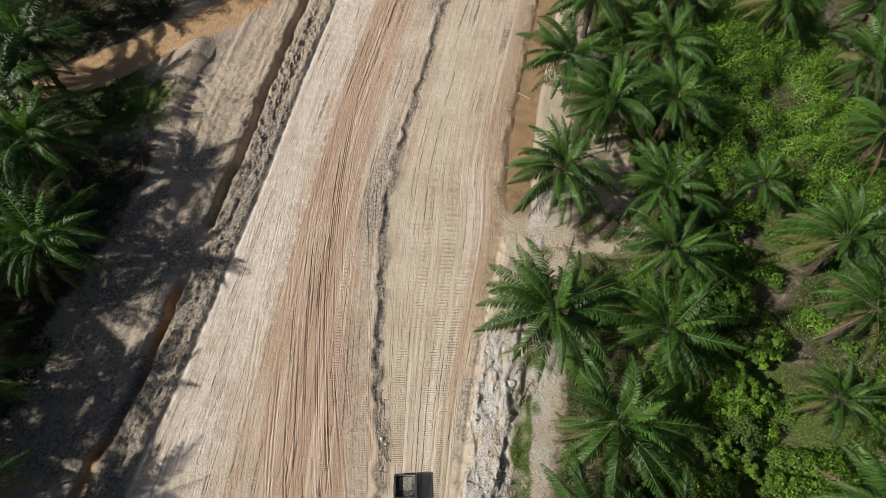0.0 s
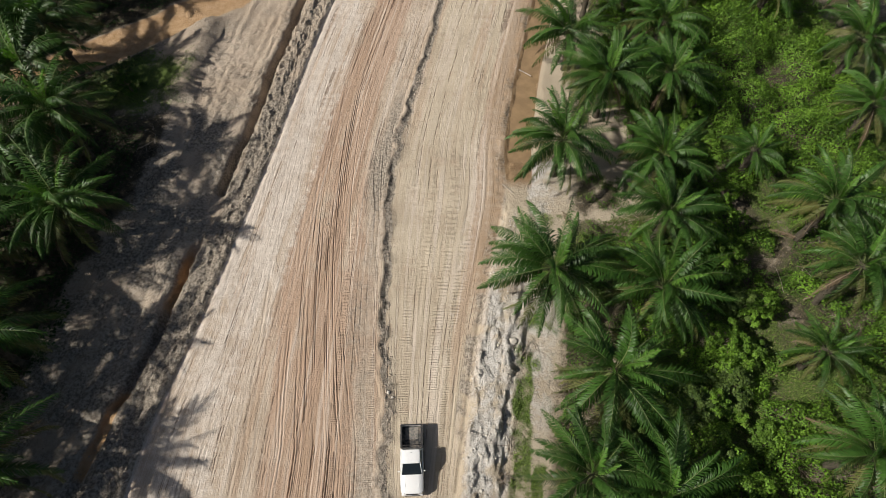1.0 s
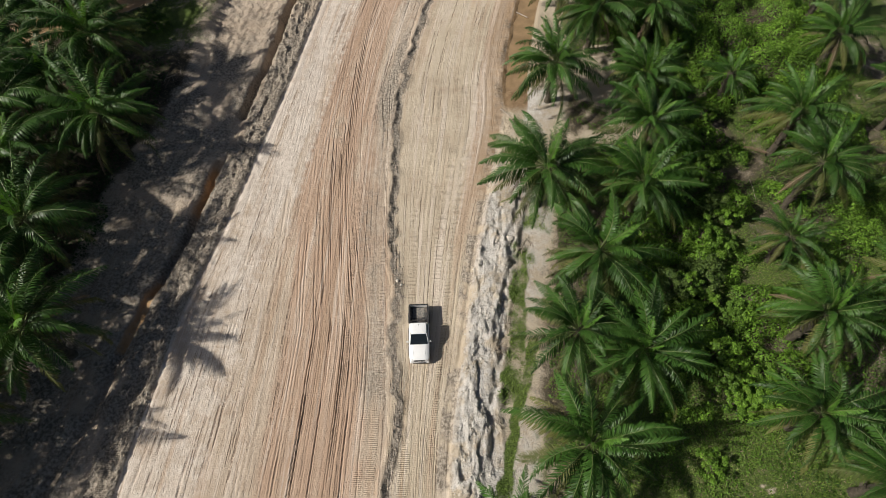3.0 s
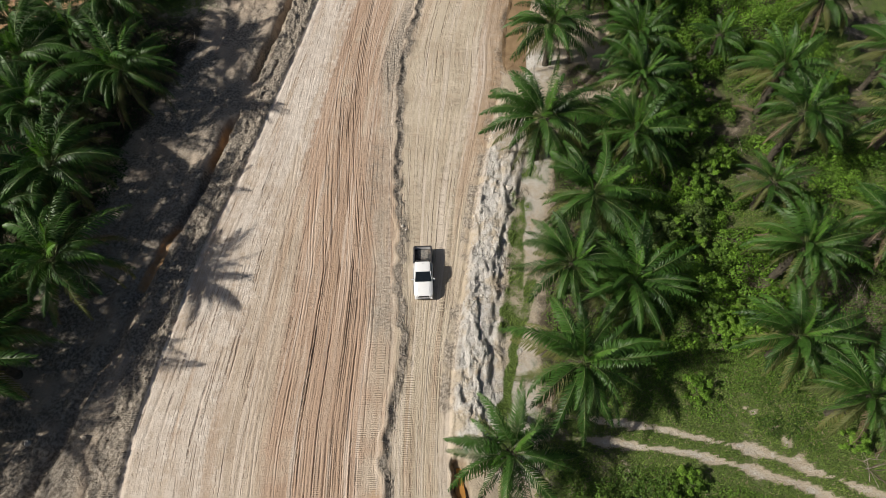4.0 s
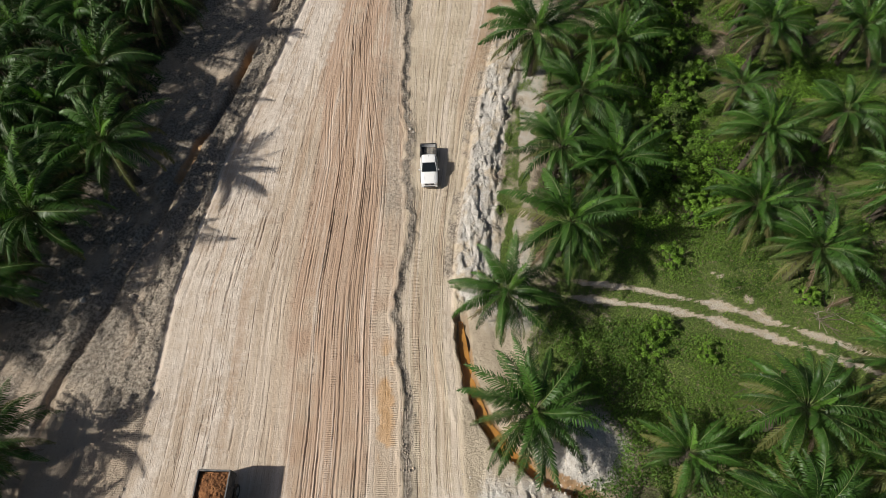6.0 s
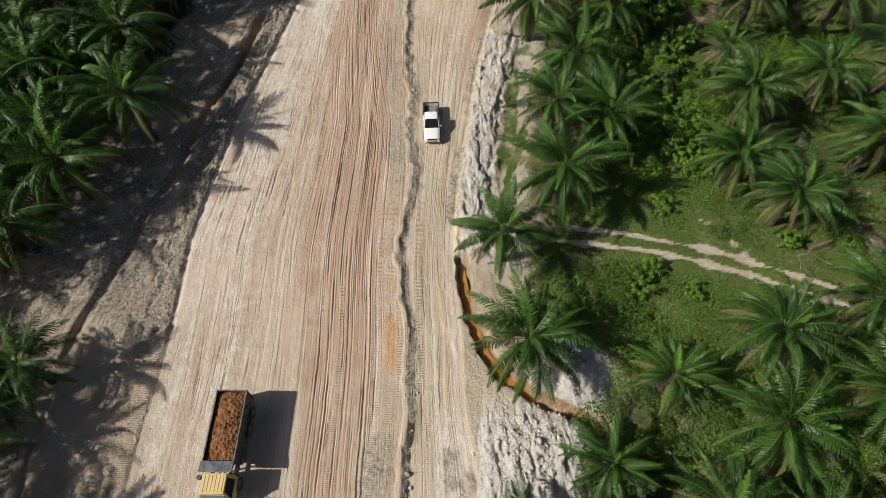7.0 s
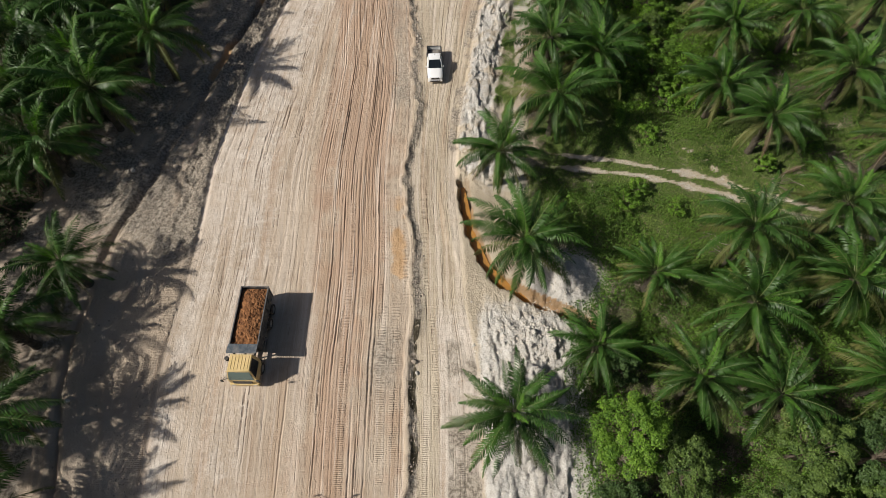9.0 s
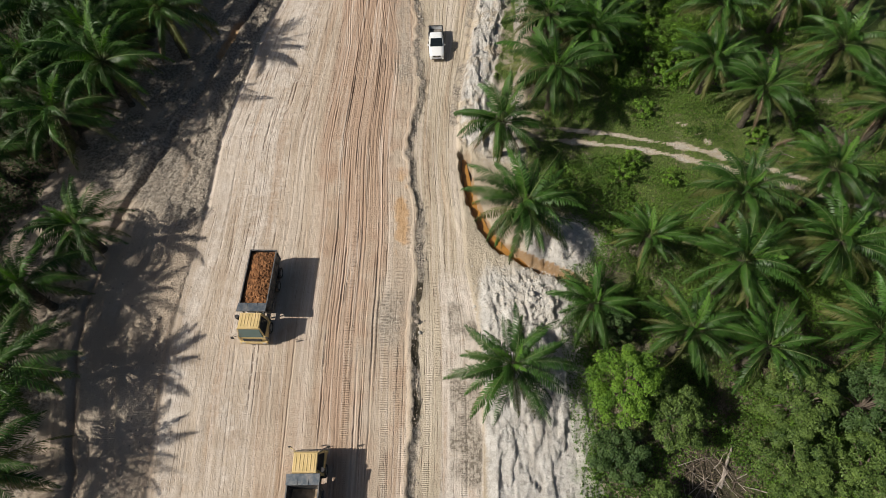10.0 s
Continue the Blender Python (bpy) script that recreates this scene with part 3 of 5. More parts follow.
    # left stand: litter plus painted shade, darkening the ground below dense crowns
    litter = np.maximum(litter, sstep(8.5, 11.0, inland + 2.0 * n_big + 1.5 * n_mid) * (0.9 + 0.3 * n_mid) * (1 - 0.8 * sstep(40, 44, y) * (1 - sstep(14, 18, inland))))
    green = wild * np.clip(0.5 + 0.9 * n_big + 0.4 * n_mid, 0, 1)
    meadow = band(x, 15, 34, 4) * band(y, -24, -5, 3)
    green = np.maximum(green, wild * meadow * (0.85 + 0.4 * n_mid))
    green = np.maximum(green, spot(x, y, -36.5, 47.5, 6.0, 6.0) * sstep(2.5, 3.5, dby) * 1.3 * sstep(6.5, 9.0, inland) * (0.8 + 0.5 * n_mid))
    green = np.maximum(green, out * band(y, -1, 12, 3.0) * band(right + 0.8 * n_big + 0.7 * n_mid, 4.2, 5.2, 0.7) * (0.7 + 0.8 * n_mid))
    green = np.maximum(green, out * band(y, -9, 3, 2.0) * band(right - 0.15 * (y + 3) + 0.8 * n_mid, 5.4, 6.1, 0.5) * (0.7 + 0.8 * n_mid))
    green = np.maximum(green, out * band(y, 20, 27, 1.5) * band(right, 4.6, 9.0, 1.0) * (0.6 + 0.8 * n_mid))
    green = np.maximum(green, out * band(y, -12, 20, 3.0) * band(right, 4.6, 8.0, 0.8) * np.clip(0.15 + 1.5 * n_big + 0.9 * n_mid, 0, 1))
    wet = sstep(28, 35, y) * band(right, 0.6, 3.0, 0.5) + 0.5 * on * band(u, 25.0, 26, 0.4) * sstep(5, 25, y)
    wet = np.maximum(wet, (1 - sstep(0.6, 1.0, far)) * 0.5)
    for m in (litter, green):
        m *= (1 - wheel) * (1 - byway) * (1 - np.clip(heap * 1.2, 0, 1))
        m *= 1 - 0.85 * (1 - sstep(1.2, 1.8, far))
    bare = sstep(0.05, 0.35, fbm(x * 0.22 + 4, y * 0.22, 131, 3)) * wild * (1 - sstep(18, 24, x)) * sstep(20, 24, y)
    litter, green = litter * (1 - bare), green * (1 - bare)
    litter = np.maximum(litter, foot * band(y, -42, -29.5, 1.5) * sstep(-0.3, 0.3, vnoise(y * 0.7, x * 0.9, 118)))
    tread = np.zeros_like(z)
    for k, (at, wide) in enumerate(((20.7, 0.30), (21.5, 0.24), (22.9, 0.32), (24.2, 0.28), (17.8, 0.26), (16.9, 0.26), (15.2, 0.25), (18.4, 0.2), (14.1, 0.22))):
        tread = np.maximum(tread, band(u - at - 0.35 * vnoise(y * 0.04, k, 113), -wide, wide, 0.08) * sstep(-0.25, 0.2, vnoise(y * 0.09, k * 3.3, 112)))
    tread = tread * on
    churned = spot(x, y, -29.6, -9.5, 2.6, 7.5) + 0.8 * band(left, 0.3, 1.5, 0.3) * band(y, -40, -8, 5.0) + 0.7 * band(left, 3.4, 4.4, 0.3) * band(y, -52, -24, 5.0)
    tread = np.maximum(tread, side * np.clip(churned, 0, 1))
    masks = np.stack([white, red, grey, orange, green, litter, wet, tread], -1)
    return z, np.clip(masks, 0, 1), u, on


LAY = {}


def lay(x, y):
    """Height and soil masks read from a grid of the ground, for setting plants and loose things on it."""
    x0, y0, cell = -66.0, -58.0, 0.4
    if not LAY:
        gx, gy = np.meshgrid(np.arange(x0, 56.0, cell), np.arange(y0, 78.0, cell))
        LAY["z"], LAY["m"] = ground(gx, gy)[:2]
    zs, ms = LAY["z"], LAY["m"]
    fx = np.clip((np.asarray(x, float) - x0) / cell, 0, zs.shape[1] - 1.001)
    fy = np.clip((np.asarray(y, float) - y0) / cell, 0, zs.shape[0] - 1.001)
    i, j = fx.astype(int), fy.astype(int)
    a, b = fx - i, fy - j

    def blend(g, a, b):
        return (g[j, i] * (1 - a) + g[j, i + 1] * a) * (1 - b) + (g[j + 1, i] * (1 - a) + g[j + 1, i + 1] * a) * b
    return blend(zs, a, b), blend(ms, a[..., None], b[..., None])


def ground_z(x, y):
    return float(lay(np.array([x]), np.array([y]))[0][0])


def build_ground():
    """One sheet: its columns follow the road's lines, fine where the wheels run."""
    rows = np.concatenate([-np.geomspace(1500, 72, 14), np.arange(-70, -54, 1.0), np.arange(-54, 70, 0.23), np.arange(70, 96, 1.0), np.geomspace(97, 1600, 14)])
    a, b, c, d = LEFT(rows), STEP(rows), RIGHT(rows), DITCH(rows)
    columns = []
    for x in -np.geomspace(1500, 76, 12):
        columns.append(np.full_like(rows, x))

    def fill(lo, hi, n):
        for k in range(n):
            columns.append(lo + (hi - lo) * k / n)
    west, east = np.full_like(rows, -74.0), np.full_like(rows, 76.0)
    fill(west, d - 8.0, 60)
    fill(d - 8.0, d - 2.0, 36)
    fill(d - 2.0, d + 1.8, 36)
    fill(d + 1.8, a - 0.4, 34)
    fill(a - 0.4, a + 0.6, 8)
    fill(a + 0.6, a + 0.6 + (b - a) * 0.46, 85)
    fill(a + 0.6 + (b - a) * 0.46, b - 0.5, 205)
    fill(b - 0.5, b + 1.3, 20)
    fill(b + 1.3, c - 0.3, 62)
    fill(c - 0.3, c + 9.0, 90)
    fill(c + 9.0, c + 14.0, 24)
    fill(c + 14.0, east, 90)
    columns.append(east)
    for x in np.geomspace(78, 1500, 12):
        columns.append(np.full_like(rows, x))
    xs = np.stack(columns, 1)
    ys = np.repeat(rows[:, None], xs.shape[1], 1)
    z, masks, u, on = ground(xs, ys)
    z = np.where((np.abs(xs) > 76) | (ys < -72) | (ys > 97), z * 0.3, z)
    nr, nc = xs.shape
    idx = np.arange(nr * nc).reshape(nr, nc)
    faces = np.stack([idx[:-1, :-1], idx[:-1, 1:], idx[1:, 1:], idx[1:, :-1]], -1).reshape(-1, 4)
    me = mesh_from("ground", np.stack([xs, ys, z], -1).reshape(-1, 3), faces, (EARTH,), True)
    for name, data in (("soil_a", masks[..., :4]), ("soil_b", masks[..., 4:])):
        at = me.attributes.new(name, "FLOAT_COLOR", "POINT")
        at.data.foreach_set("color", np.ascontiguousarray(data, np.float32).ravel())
    at = me.attributes.new("lane", "FLOAT_VECTOR", "POINT")
    at.data.foreach_set("vector", np.ascontiguousarray(np.stack([u, ys, on], -1), np.float32).ravel())
    return tagged(new("ground", me), "bare sandy earthworks with red and white soil, ruts and spoil", "ground", kind="structure")


build_ground()


def ribbon(name, line, halves, z, mat, label, category):
    """A strip of water along a line on the plan."""
    verts, faces = [], []
    for k, (p, h) in enumerate(zip(line, halves)):
        q, r = line[max(0, k - 1)], line[min(len(line) - 1, k + 1)]
        dx, dy = r[0] - q[0], r[1] - q[1]
        n = math.hypot(dx, dy)
        verts += [(p[0] - dy / n * h, p[1] + dx / n * h, z), (p[0] + dy / n * h, p[1] - dx / n * h, z)]
        if k:
            faces.append((2 * k - 2, 2 * k - 1, 2 * k + 1, 2 * k))
    return tagged(new(name, mesh_from(name, verts, faces, (mat,))), label, category, kind="structure")


ribbon("water", CHANNEL, [0.2, 0.38, 0.42, 0.42, 0.55, 0.5, 0.45, 0.2], -0.70, WATER_ORANGE, "still orange water standing in a dug channel", "water")
ribbon("water", [(float(RIGHT(y)) + 1.9, y) for y in range(31, 84, 3)], [1.35] * 18, -0.31, WATER_MUD, "brown muddy water in a shallow trench", "water")

# ---------------------------------------------------------------- plants
def frond_mesh(name, length, rise, bend, leaflet, droop, pairs, mats, seed):
    """One feather leaf that grows along +x from its stalk. rise: degrees at its base; bend: degrees by which it arches over; droop: how far its leaflets hang.
    The stalk sweeps aside and rolls towards its tip; narrow leaflets stand off it in three ranks."""
    r = np.random.default_rng(seed)
    n = 9
    s = np.linspace(0, 1, n + 1)
    angle = np.radians(rise - bend * s**1.35)
    step = length / n
    px = np.concatenate([[0], np.cumsum(np.cos(angle[:-1]) * step)])
    pz = np.concatenate([[0], np.cumsum(np.sin(angle[:-1]) * step)])
    py = r.normal() * 0.075 * length * s**2
    roll = math.radians(r.normal() * 30)
    verts, faces, slots = [], [], []

    def at(t):
        return np.array([np.interp(t, s, px), np.interp(t, s, py), np.interp(t, s, pz)]), np.interp(t, s, angle)
    for k in range(n + 1):
        w = 0.068 * (1 - 0.86 * s[k])
        c, sn = math.cos(angle[k]), math.sin(angle[k])
        base = len(verts)
        verts += [(px[k], py[k] - w, pz[k]), (px[k], py[k] + w, pz[k]), (px[k] + sn * w * 1.3, py[k], pz[k] - c * w * 1.3)]
        if k:
            for i in range(3):
                j = (i + 1) % 3
                faces.append((base - 3 + i, base - 3 + j, base + j, base + i))
                slots.append(1)
    pairs = int(pairs * 1.4)
    for k in range(pairs):
        t = 0.15 + 0.845 * (k + 0.5) / pairs
        for hand in (-1, 1):
            tt = min(0.995, t + r.normal() * 0.005)
            p, an = at(tt)
            ll = leaflet * 1.14 * (0.42 + 0.62 * math.sin(math.pi * min(1, (tt * 0.92 + 0.10)) ** 0.9)) * (1 - 0.30 * max(0, tt - 0.8) / 0.2) * r.uniform(0.8, 1.12)
            forward = math.radians(26 + 28 * tt + r.normal() * 4)
            lift = math.radians((8, -12, -34)[(k + (hand > 0)) % 3] + r.normal() * 10)
            along = np.array([math.cos(an), 0, math.sin(an)])
            up = np.array([-math.sin(an), 0, math.cos(an)])
            out = np.array([0, hand, 0])
            turned = roll * tt
            out, up = out * math.cos(turned) + up * math.sin(turned) * hand, up * math.cos(turned) - np.array([0, 1, 0]) * math.sin(turned)
            way = along * math.sin(forward) + (out * math.cos(lift) + up * math.sin(lift)) * math.cos(forward)
            fall = np.array([0, 0, -1]) * droop * r.uniform(0.8, 1.2)
            way2 = way + fall * 0.9
            way3 = way + fall * 3.4
            way2, way3 = way2 / np.linalg.norm(way2), way3 / np.linalg.norm(way3)
            m = p + way * ll * 0.36
            q = m + way2 * ll * 0.32
            e = q + way3 * ll * 0.34
            wd = along * 0.044 * r.uniform(0.8, 1.2) + up * 0.014 * hand
            base = len(verts)
            verts += [p - wd * 0.7, p + wd * 0.7, m - wd, m + wd, q - wd * 0.85, q + wd * 0.85, e, e]
            for b in (0, 2, 4):
                faces.append((base + b, base + b + 1, base + b + 3, base + b + 2))
                slots.append(0)
    return mesh_from(name, verts, faces, mats, False, slots)


def frond_set(mats, forms):
    """Several leaves of one age, no two alike: length, rise, bend, leaflet, droop, pairs, seed."""
    return [frond_mesh("frond", le, ri, be, lf, dr, n, mats, seed) for le, ri, be, lf, dr, n, seed in forms]


FRONDS = {
    "spear": frond_set((FROND_YOUNG, RACHIS), [(3.4, 84, 14, 0.45, 0.15, 26, 1), (4.2, 76, 40, 0.62, 0.2, 32, 2)]),
    "young": frond_set((FROND, RACHIS), [(5.8, 70, 66, 0.80, 0.4, 40, 3), (6.0, 61, 76, 0.85, 0.5, 42, 4), (5.4, 66, 84, 0.82, 0.5, 40, 21)]),
    "full": frond_set((FROND, RACHIS), [(6.4, 52, 82, 0.95, 0.6, 44, 5), (6.6, 44, 80, 0.98, 0.65, 44, 6), (6.3, 36, 84, 0.95, 0.7, 44, 7), (6.0, 48, 96, 0.95, 0.7, 42, 22), (6.7, 40, 70, 1.0, 0.6, 44, 23)]),
    "low": frond_set((FROND, RACHIS), [(6.3, 22, 74, 0.95, 0.75, 42, 8), (6.1, 8, 70, 0.95, 0.85, 42, 9), (5.8, 15, 88, 0.92, 0.8, 40, 24), (6.5, 26, 62, 0.98, 0.7, 42, 25)]),
    "old": frond_set((FROND_OLD, RACHIS), [(5.9, -6, 62, 0.9, 0.8, 38, 10), (5.7, -14, 64, 0.85, 0.9, 38, 11), (5.5, 2, 76, 0.85, 0.9, 36, 26)]),
    "dead": frond_set((FROND_DEAD, RACHIS_DEAD), [(5.4, -28, 54, 0.7, 0.9, 30, 12), (5.0, -44, 42, 0.6, 0.9, 26, 13)]),
}


def palm_trunk(height, r):
    """A stem thick with the stubs of cut leaf bases."""
    bm = bmesh.new()
    n, m = 10, max(4, int(height / 0.5))
    rings = []
    for k in range(m + 1):
        z = height * k / m - 0.3 * (k == 0)
        rad = (0.34 if k else 0.48) + 0.06 * r.normal() * 0.5 + 0.10 * (k == m)
        rings.append([(rad * math.cos(2 * math.pi * i / n) * r.uniform(0.92, 1.08), rad * math.sin(2 * math.pi * i / n) * r.uniform(0.92, 1.08), z) for i in range(n)])
    loft(bm, rings)
    for k in range(int(height * 7)):
        z, a = height * r.uniform(0.25, 1.0), r.uniform(0, 2 * math.pi)
        c, s = math.cos(a), math.sin(a)
        tube(bm, (0.28 * c, 0.28 * s, z - 0.15), (0.58 * c, 0.58 * s, z + 0.18), 0.10, 0.05, 4)
    return bm


def look_of_right(x):
    """Palms on the sunlit side carry fuller crowns."""
    return x > 0


def oil_palm(x, y, hub, size, fronds, label, seed, ragged=0.5, young=False):
    r = np.random.default_rng(seed)
    z = ground_z(x, y) - 0.05
    palm = tagged(new("oil_palm"), label, "palm tree", "plantation oil palms")
    palm.location = (x, y, z)
    height = max(0.9, hub - z)
    part("trunk", palm_trunk(height, r), TRUNK, palm)
    turn = r.uniform(0, 360)
    fronds = int(fronds * (1.5 if look_of_right(x) else 1.38))
    for k in range(fronds):
        q = (k + 0.5) / fronds
        kind = "spear" if q < 0.07 else "young" if q < 0.22 else "full" if q < 0.50 else "low" if q < 0.76 - 0.08 * (ragged > 1) else "old" if q < 0.82 + 0.18 * (1 - 0.45 * ragged) else "dead"
        if ragged > 1 and kind == "dead" and r.random() < 0.5:
            kind = "old"
        if young and kind in ("old", "dead"):
            kind = "low"
        meshes = FRONDS[kind]
        ob = new("frond", meshes[int(r.integers(len(meshes)))])
        ob.parent = palm
        az = turn + 137.5 * k + r.normal() * 11
        s = size * (0.95 if look_of_right(x) else 1.0) * r.uniform(0.82, 1.10)
        reach = 0.10 + 0.28 * q
        m = pose(0, 0, 0, 0, 0, az) @ pose(reach, 0, height + 0.30 - 0.60 * q, r.normal() * 15, r.normal() * 7, 0)
        ob.matrix_basis = m @ Matrix.Diagonal((s, s, s, 1))
    return palm


GREEN_PALM = "oil palm with a full dark green crown over leaf litter"
RAGGED_PALM = "oil palm with yellowing lower fronds and dead hanging leaves"
YOUNG_PALM = "small young oil palm with bright fronds among shrubs"
SHADE_PALM = "oil palm in a dense dark stand beside the cleared strip"
# x, y, height of the crown's heart, size, fronds, look
RIGHT_PALMS = [
    (14.5, 48.8, 5.2, 1.03, 30, 0), (17.3, 41.1, 6.2, 1.03, 30, 0), (24.8, 49.3, 6.4, 0.93, 28, 0), (23.6, 40.7, 6.8, 0.93, 28, 0), (11.6, 32.8, 5.7, 1.03, 32, 0),
    (20.9, 30.3, 6.1, 0.95, 30, 0), (19.7, 23.3, 6.7, 0.91, 28, 0), (9.0, 18.1, 6.5, 1.10, 32, 0), (18.0, 16.4, 6.1, 1.03, 30, 0), (12.9, 9.4, 5.6, 1.03, 30, 0),
    (10.0, 1.9, 6.0, 0.92, 28, 0), (15.0, 0.3, 5.3, 1.03, 32, 1), (9.7, -6.9, 6.0, 1.03, 32, 1), (3.7, -13.5, 5.2, 0.87, 28, 1), (34.9, 24.4, 6.7, 0.88, 30, 1),
]
MORE_PALMS = [
    (34.4, 17.6, 7.3, 0.85, 28, 1), (30.8, 11.3, 4.5, 0.64, 20, 1), (30.1, 3.0, 6.5, 0.90, 32, 1), (27.7, -4.6, 5.1, 0.88, 30, 1), (31.3, -9.7, 5.6, 0.85, 30, 1),
    (31.1, 32.2, 4.4, 0.59, 18, 2), (5.2, -23.3, 4.6, 1.04, 32, 0), (24.5, -23.9, 7.4, 0.85, 30, 0), (16.8, -26.3, 3.6, 0.66, 24, 0), (22.8, -30.7, 6.8, 0.87, 30, 0),
    (10.7, -33.0, 3.4, 0.67, 24, 2), (17.6, -36.4, 5.7, 0.77, 26, 0), (23.2, -37.9, 5.9, 0.74, 24, 0), (34.6, -20.6, 6.1, 0.89, 30, 1), (32.2, -28.4, 6.1, 0.89, 30, 1),
]
EDGE_PALMS = [
    (41.8, -3.3, 5.9, 0.97, 30, 1), (3.1, -38.7, 4.3, 0.86, 30, 0), (46.1, 46.2, 6.3, 0.88, 26, 1), (43.4, 36.3, 6.3, 0.83, 26, 1), (39.0, 5.7, 6.3, 0.83, 28, 1),
    (33.1, -36.4, 5.3, 0.88, 28, 0), (45.5, 18.2, 6.3, 0.98, 28, 1), (48.5, 28.0, 5.9, 0.97, 26, 1), (49.6, 8.5, 5.9, 0.97, 26, 1), (43.7, -12.5, 5.9, 0.97, 28, 1),
    (44.2, -23.0, 5.9, 0.88, 26, 1), (42.4, -32.6, 5.6, 0.88, 26, 0), (18.1, 58.4, 6.1, 1.03, 28, 0), (29.2, 60.1, 5.0, 0.96, 26, 0), (39.9, 57.2, 5.9, 0.97, 26, 1), (50.7, 56.1, 5.9, 0.97, 26, 1),
]
LEFT_PALMS = [
    (-38.3, 35.2, 8.3, 1.10, 32, 3), (-35.1, 25.3, 6.7, 1.09, 32, 3), (-44.2, 49.1, 7.4, 1.09, 28, 3), (-34.2, 2.4, 6.9, 1.07, 32, 3), (-38.7, -5.6, 6.5, 1.09, 32, 3),
    (-47.5, -4.5, 6.0, 1.09, 28, 3), (-42.2, -12.0, 5.4, 1.03, 28, 3), (-36.2, -25.2, 4.6, 0.80, 30, 3), (-39.0, -31.4, 4.8, 0.90, 28, 3), (-37.4, -39.0, 6.2, 0.98, 30, 3),
    (-37.7, 12.3, 7.1, 1.11, 32, 3), (-45.2, 25.9, 7.6, 1.09, 28, 3), (-36.7, -46.4, 5.2, 1.03, 28, 3), (-49.0, 37.7, 7.7, 1.09, 26, 3), (-46.9, 16.8, 7.6, 1.09, 26, 3),
]
DEEP_PALMS = [
    (-44.8, 5.8, 7.3, 1.09, 28, 3), (-54.7, 46.5, 7.7, 1.09, 16, 3), (-52.6, 58.8, 7.7, 1.09, 22, 3), (-54.7, 27.9, 7.7, 1.09, 14, 3), (-54.2, 17.8, 7.7, 1.09, 12, 3),
    (-53.2, 9.3, 7.7, 1.09, 12, 3), (-53.7, -0.2, 7.7, 1.09, 14, 3), (-51.4, -13.3, 6.9, 1.09, 16, 3), (-52.5, -23.5, 6.5, 1.05, 20, 3), (-49.3, -32.4, 6.9, 1.09, 16, 3),
    (-46.8, -42.7, 6.9, 1.09, 20, 3), (-40.3, 66.6, 7.7, 1.09, 26, 3), (-29.9, 75.4, 7.7, 1.09, 20, 3), (-49.6, 68.6, 7.7, 1.09, 22, 3), (-48.4, -16.8, 4.8, 0.95, 26, 3),
    (-42.0, 19.4, 7.2, 1.09, 30, 3),
]
STAND_PALMS = [
    (-43.8, 41.8, 7.6, 1.09, 28, 3), (-41.6, 30.3, 6.9, 1.04, 28, 3), (-41.6, -0.8, 6.5, 1.09, 30, 3), (-45.4, -29.5, 7.6, 1.08, 28, 3), (-44.3, -38.2, 7.8, 1.08, 28, 3),
    (-58.3, 65.0, 7.7, 1.09, 18, 3), (-60.9, 54.7, 7.7, 1.09, 14, 3), (-37.6, 73.7, 7.3, 1.09, 22, 3), (-48.0, 31.5, 7.9, 1.10, 24, 3), (-47.5, 11.8, 7.7, 1.09, 24, 3),
    (-48.4, 1.8, 7.4, 1.09, 24, 3), (-47.2, -9.8, 6.5, 1.09, 24, 3), (-48.0, 21.9, 7.9, 1.10, 24, 3), (-41.1, 7.2, 6.5, 1.03, 28, 3), (-48.6, 50.1, 7.9, 1.10, 24, 3), (-45.5, 61.2, 7.5, 1.00, 28, 3), (-34.5, 69.5, 7.5, 1.00, 28, 3),
]
for k, (x, y, hub, size, fronds, look_of) in enumerate(RIGHT_PALMS + MORE_PALMS + EDGE_PALMS + LEFT_PALMS + DEEP_PALMS + STAND_PALMS):
    oil_palm(x, y, hub, size, fronds, (GREEN_PALM, RAGGED_PALM, YOUNG_PALM, SHADE_PALM)[look_of], 100 + k, (0.4, 1.6, 0.0, 0.6)[look_of], look_of == 2)


def leaf_cloud(places, normals, sizes, rng, aspect=0.62, fold=0.18):
    """Many small folded leaves, one by each place, turned towards its normal."""
    n = len(places)
    nor = normals + rng.normal(0, 0.55, (n, 3))
    nor /= np.linalg.norm(nor, axis=1, keepdims=True) + 1e-9
    ref = rng.normal(size=(n, 3))
    t = np.cross(nor, ref)
    t /= np.linalg.norm(t, axis=1, keepdims=True) + 1e-9
    b = np.cross(nor, t)
    L = sizes[:, None]
    base, tip = places - t * L * 0.5, places + t * L * 0.5 - nor * L * 0.12
    lo, hi = places + b * L * aspect * 0.5 + nor * L * fold, places - b * L * aspect * 0.5 + nor * L * fold
    verts = np.stack([base, lo, tip, hi], 1).reshape(-1, 3)
    i = np.arange(n) * 4
    faces = np.concatenate([np.stack([i, i + 1, i + 2], 1), np.stack([i, i + 2, i + 3], 1)])
    return verts, faces


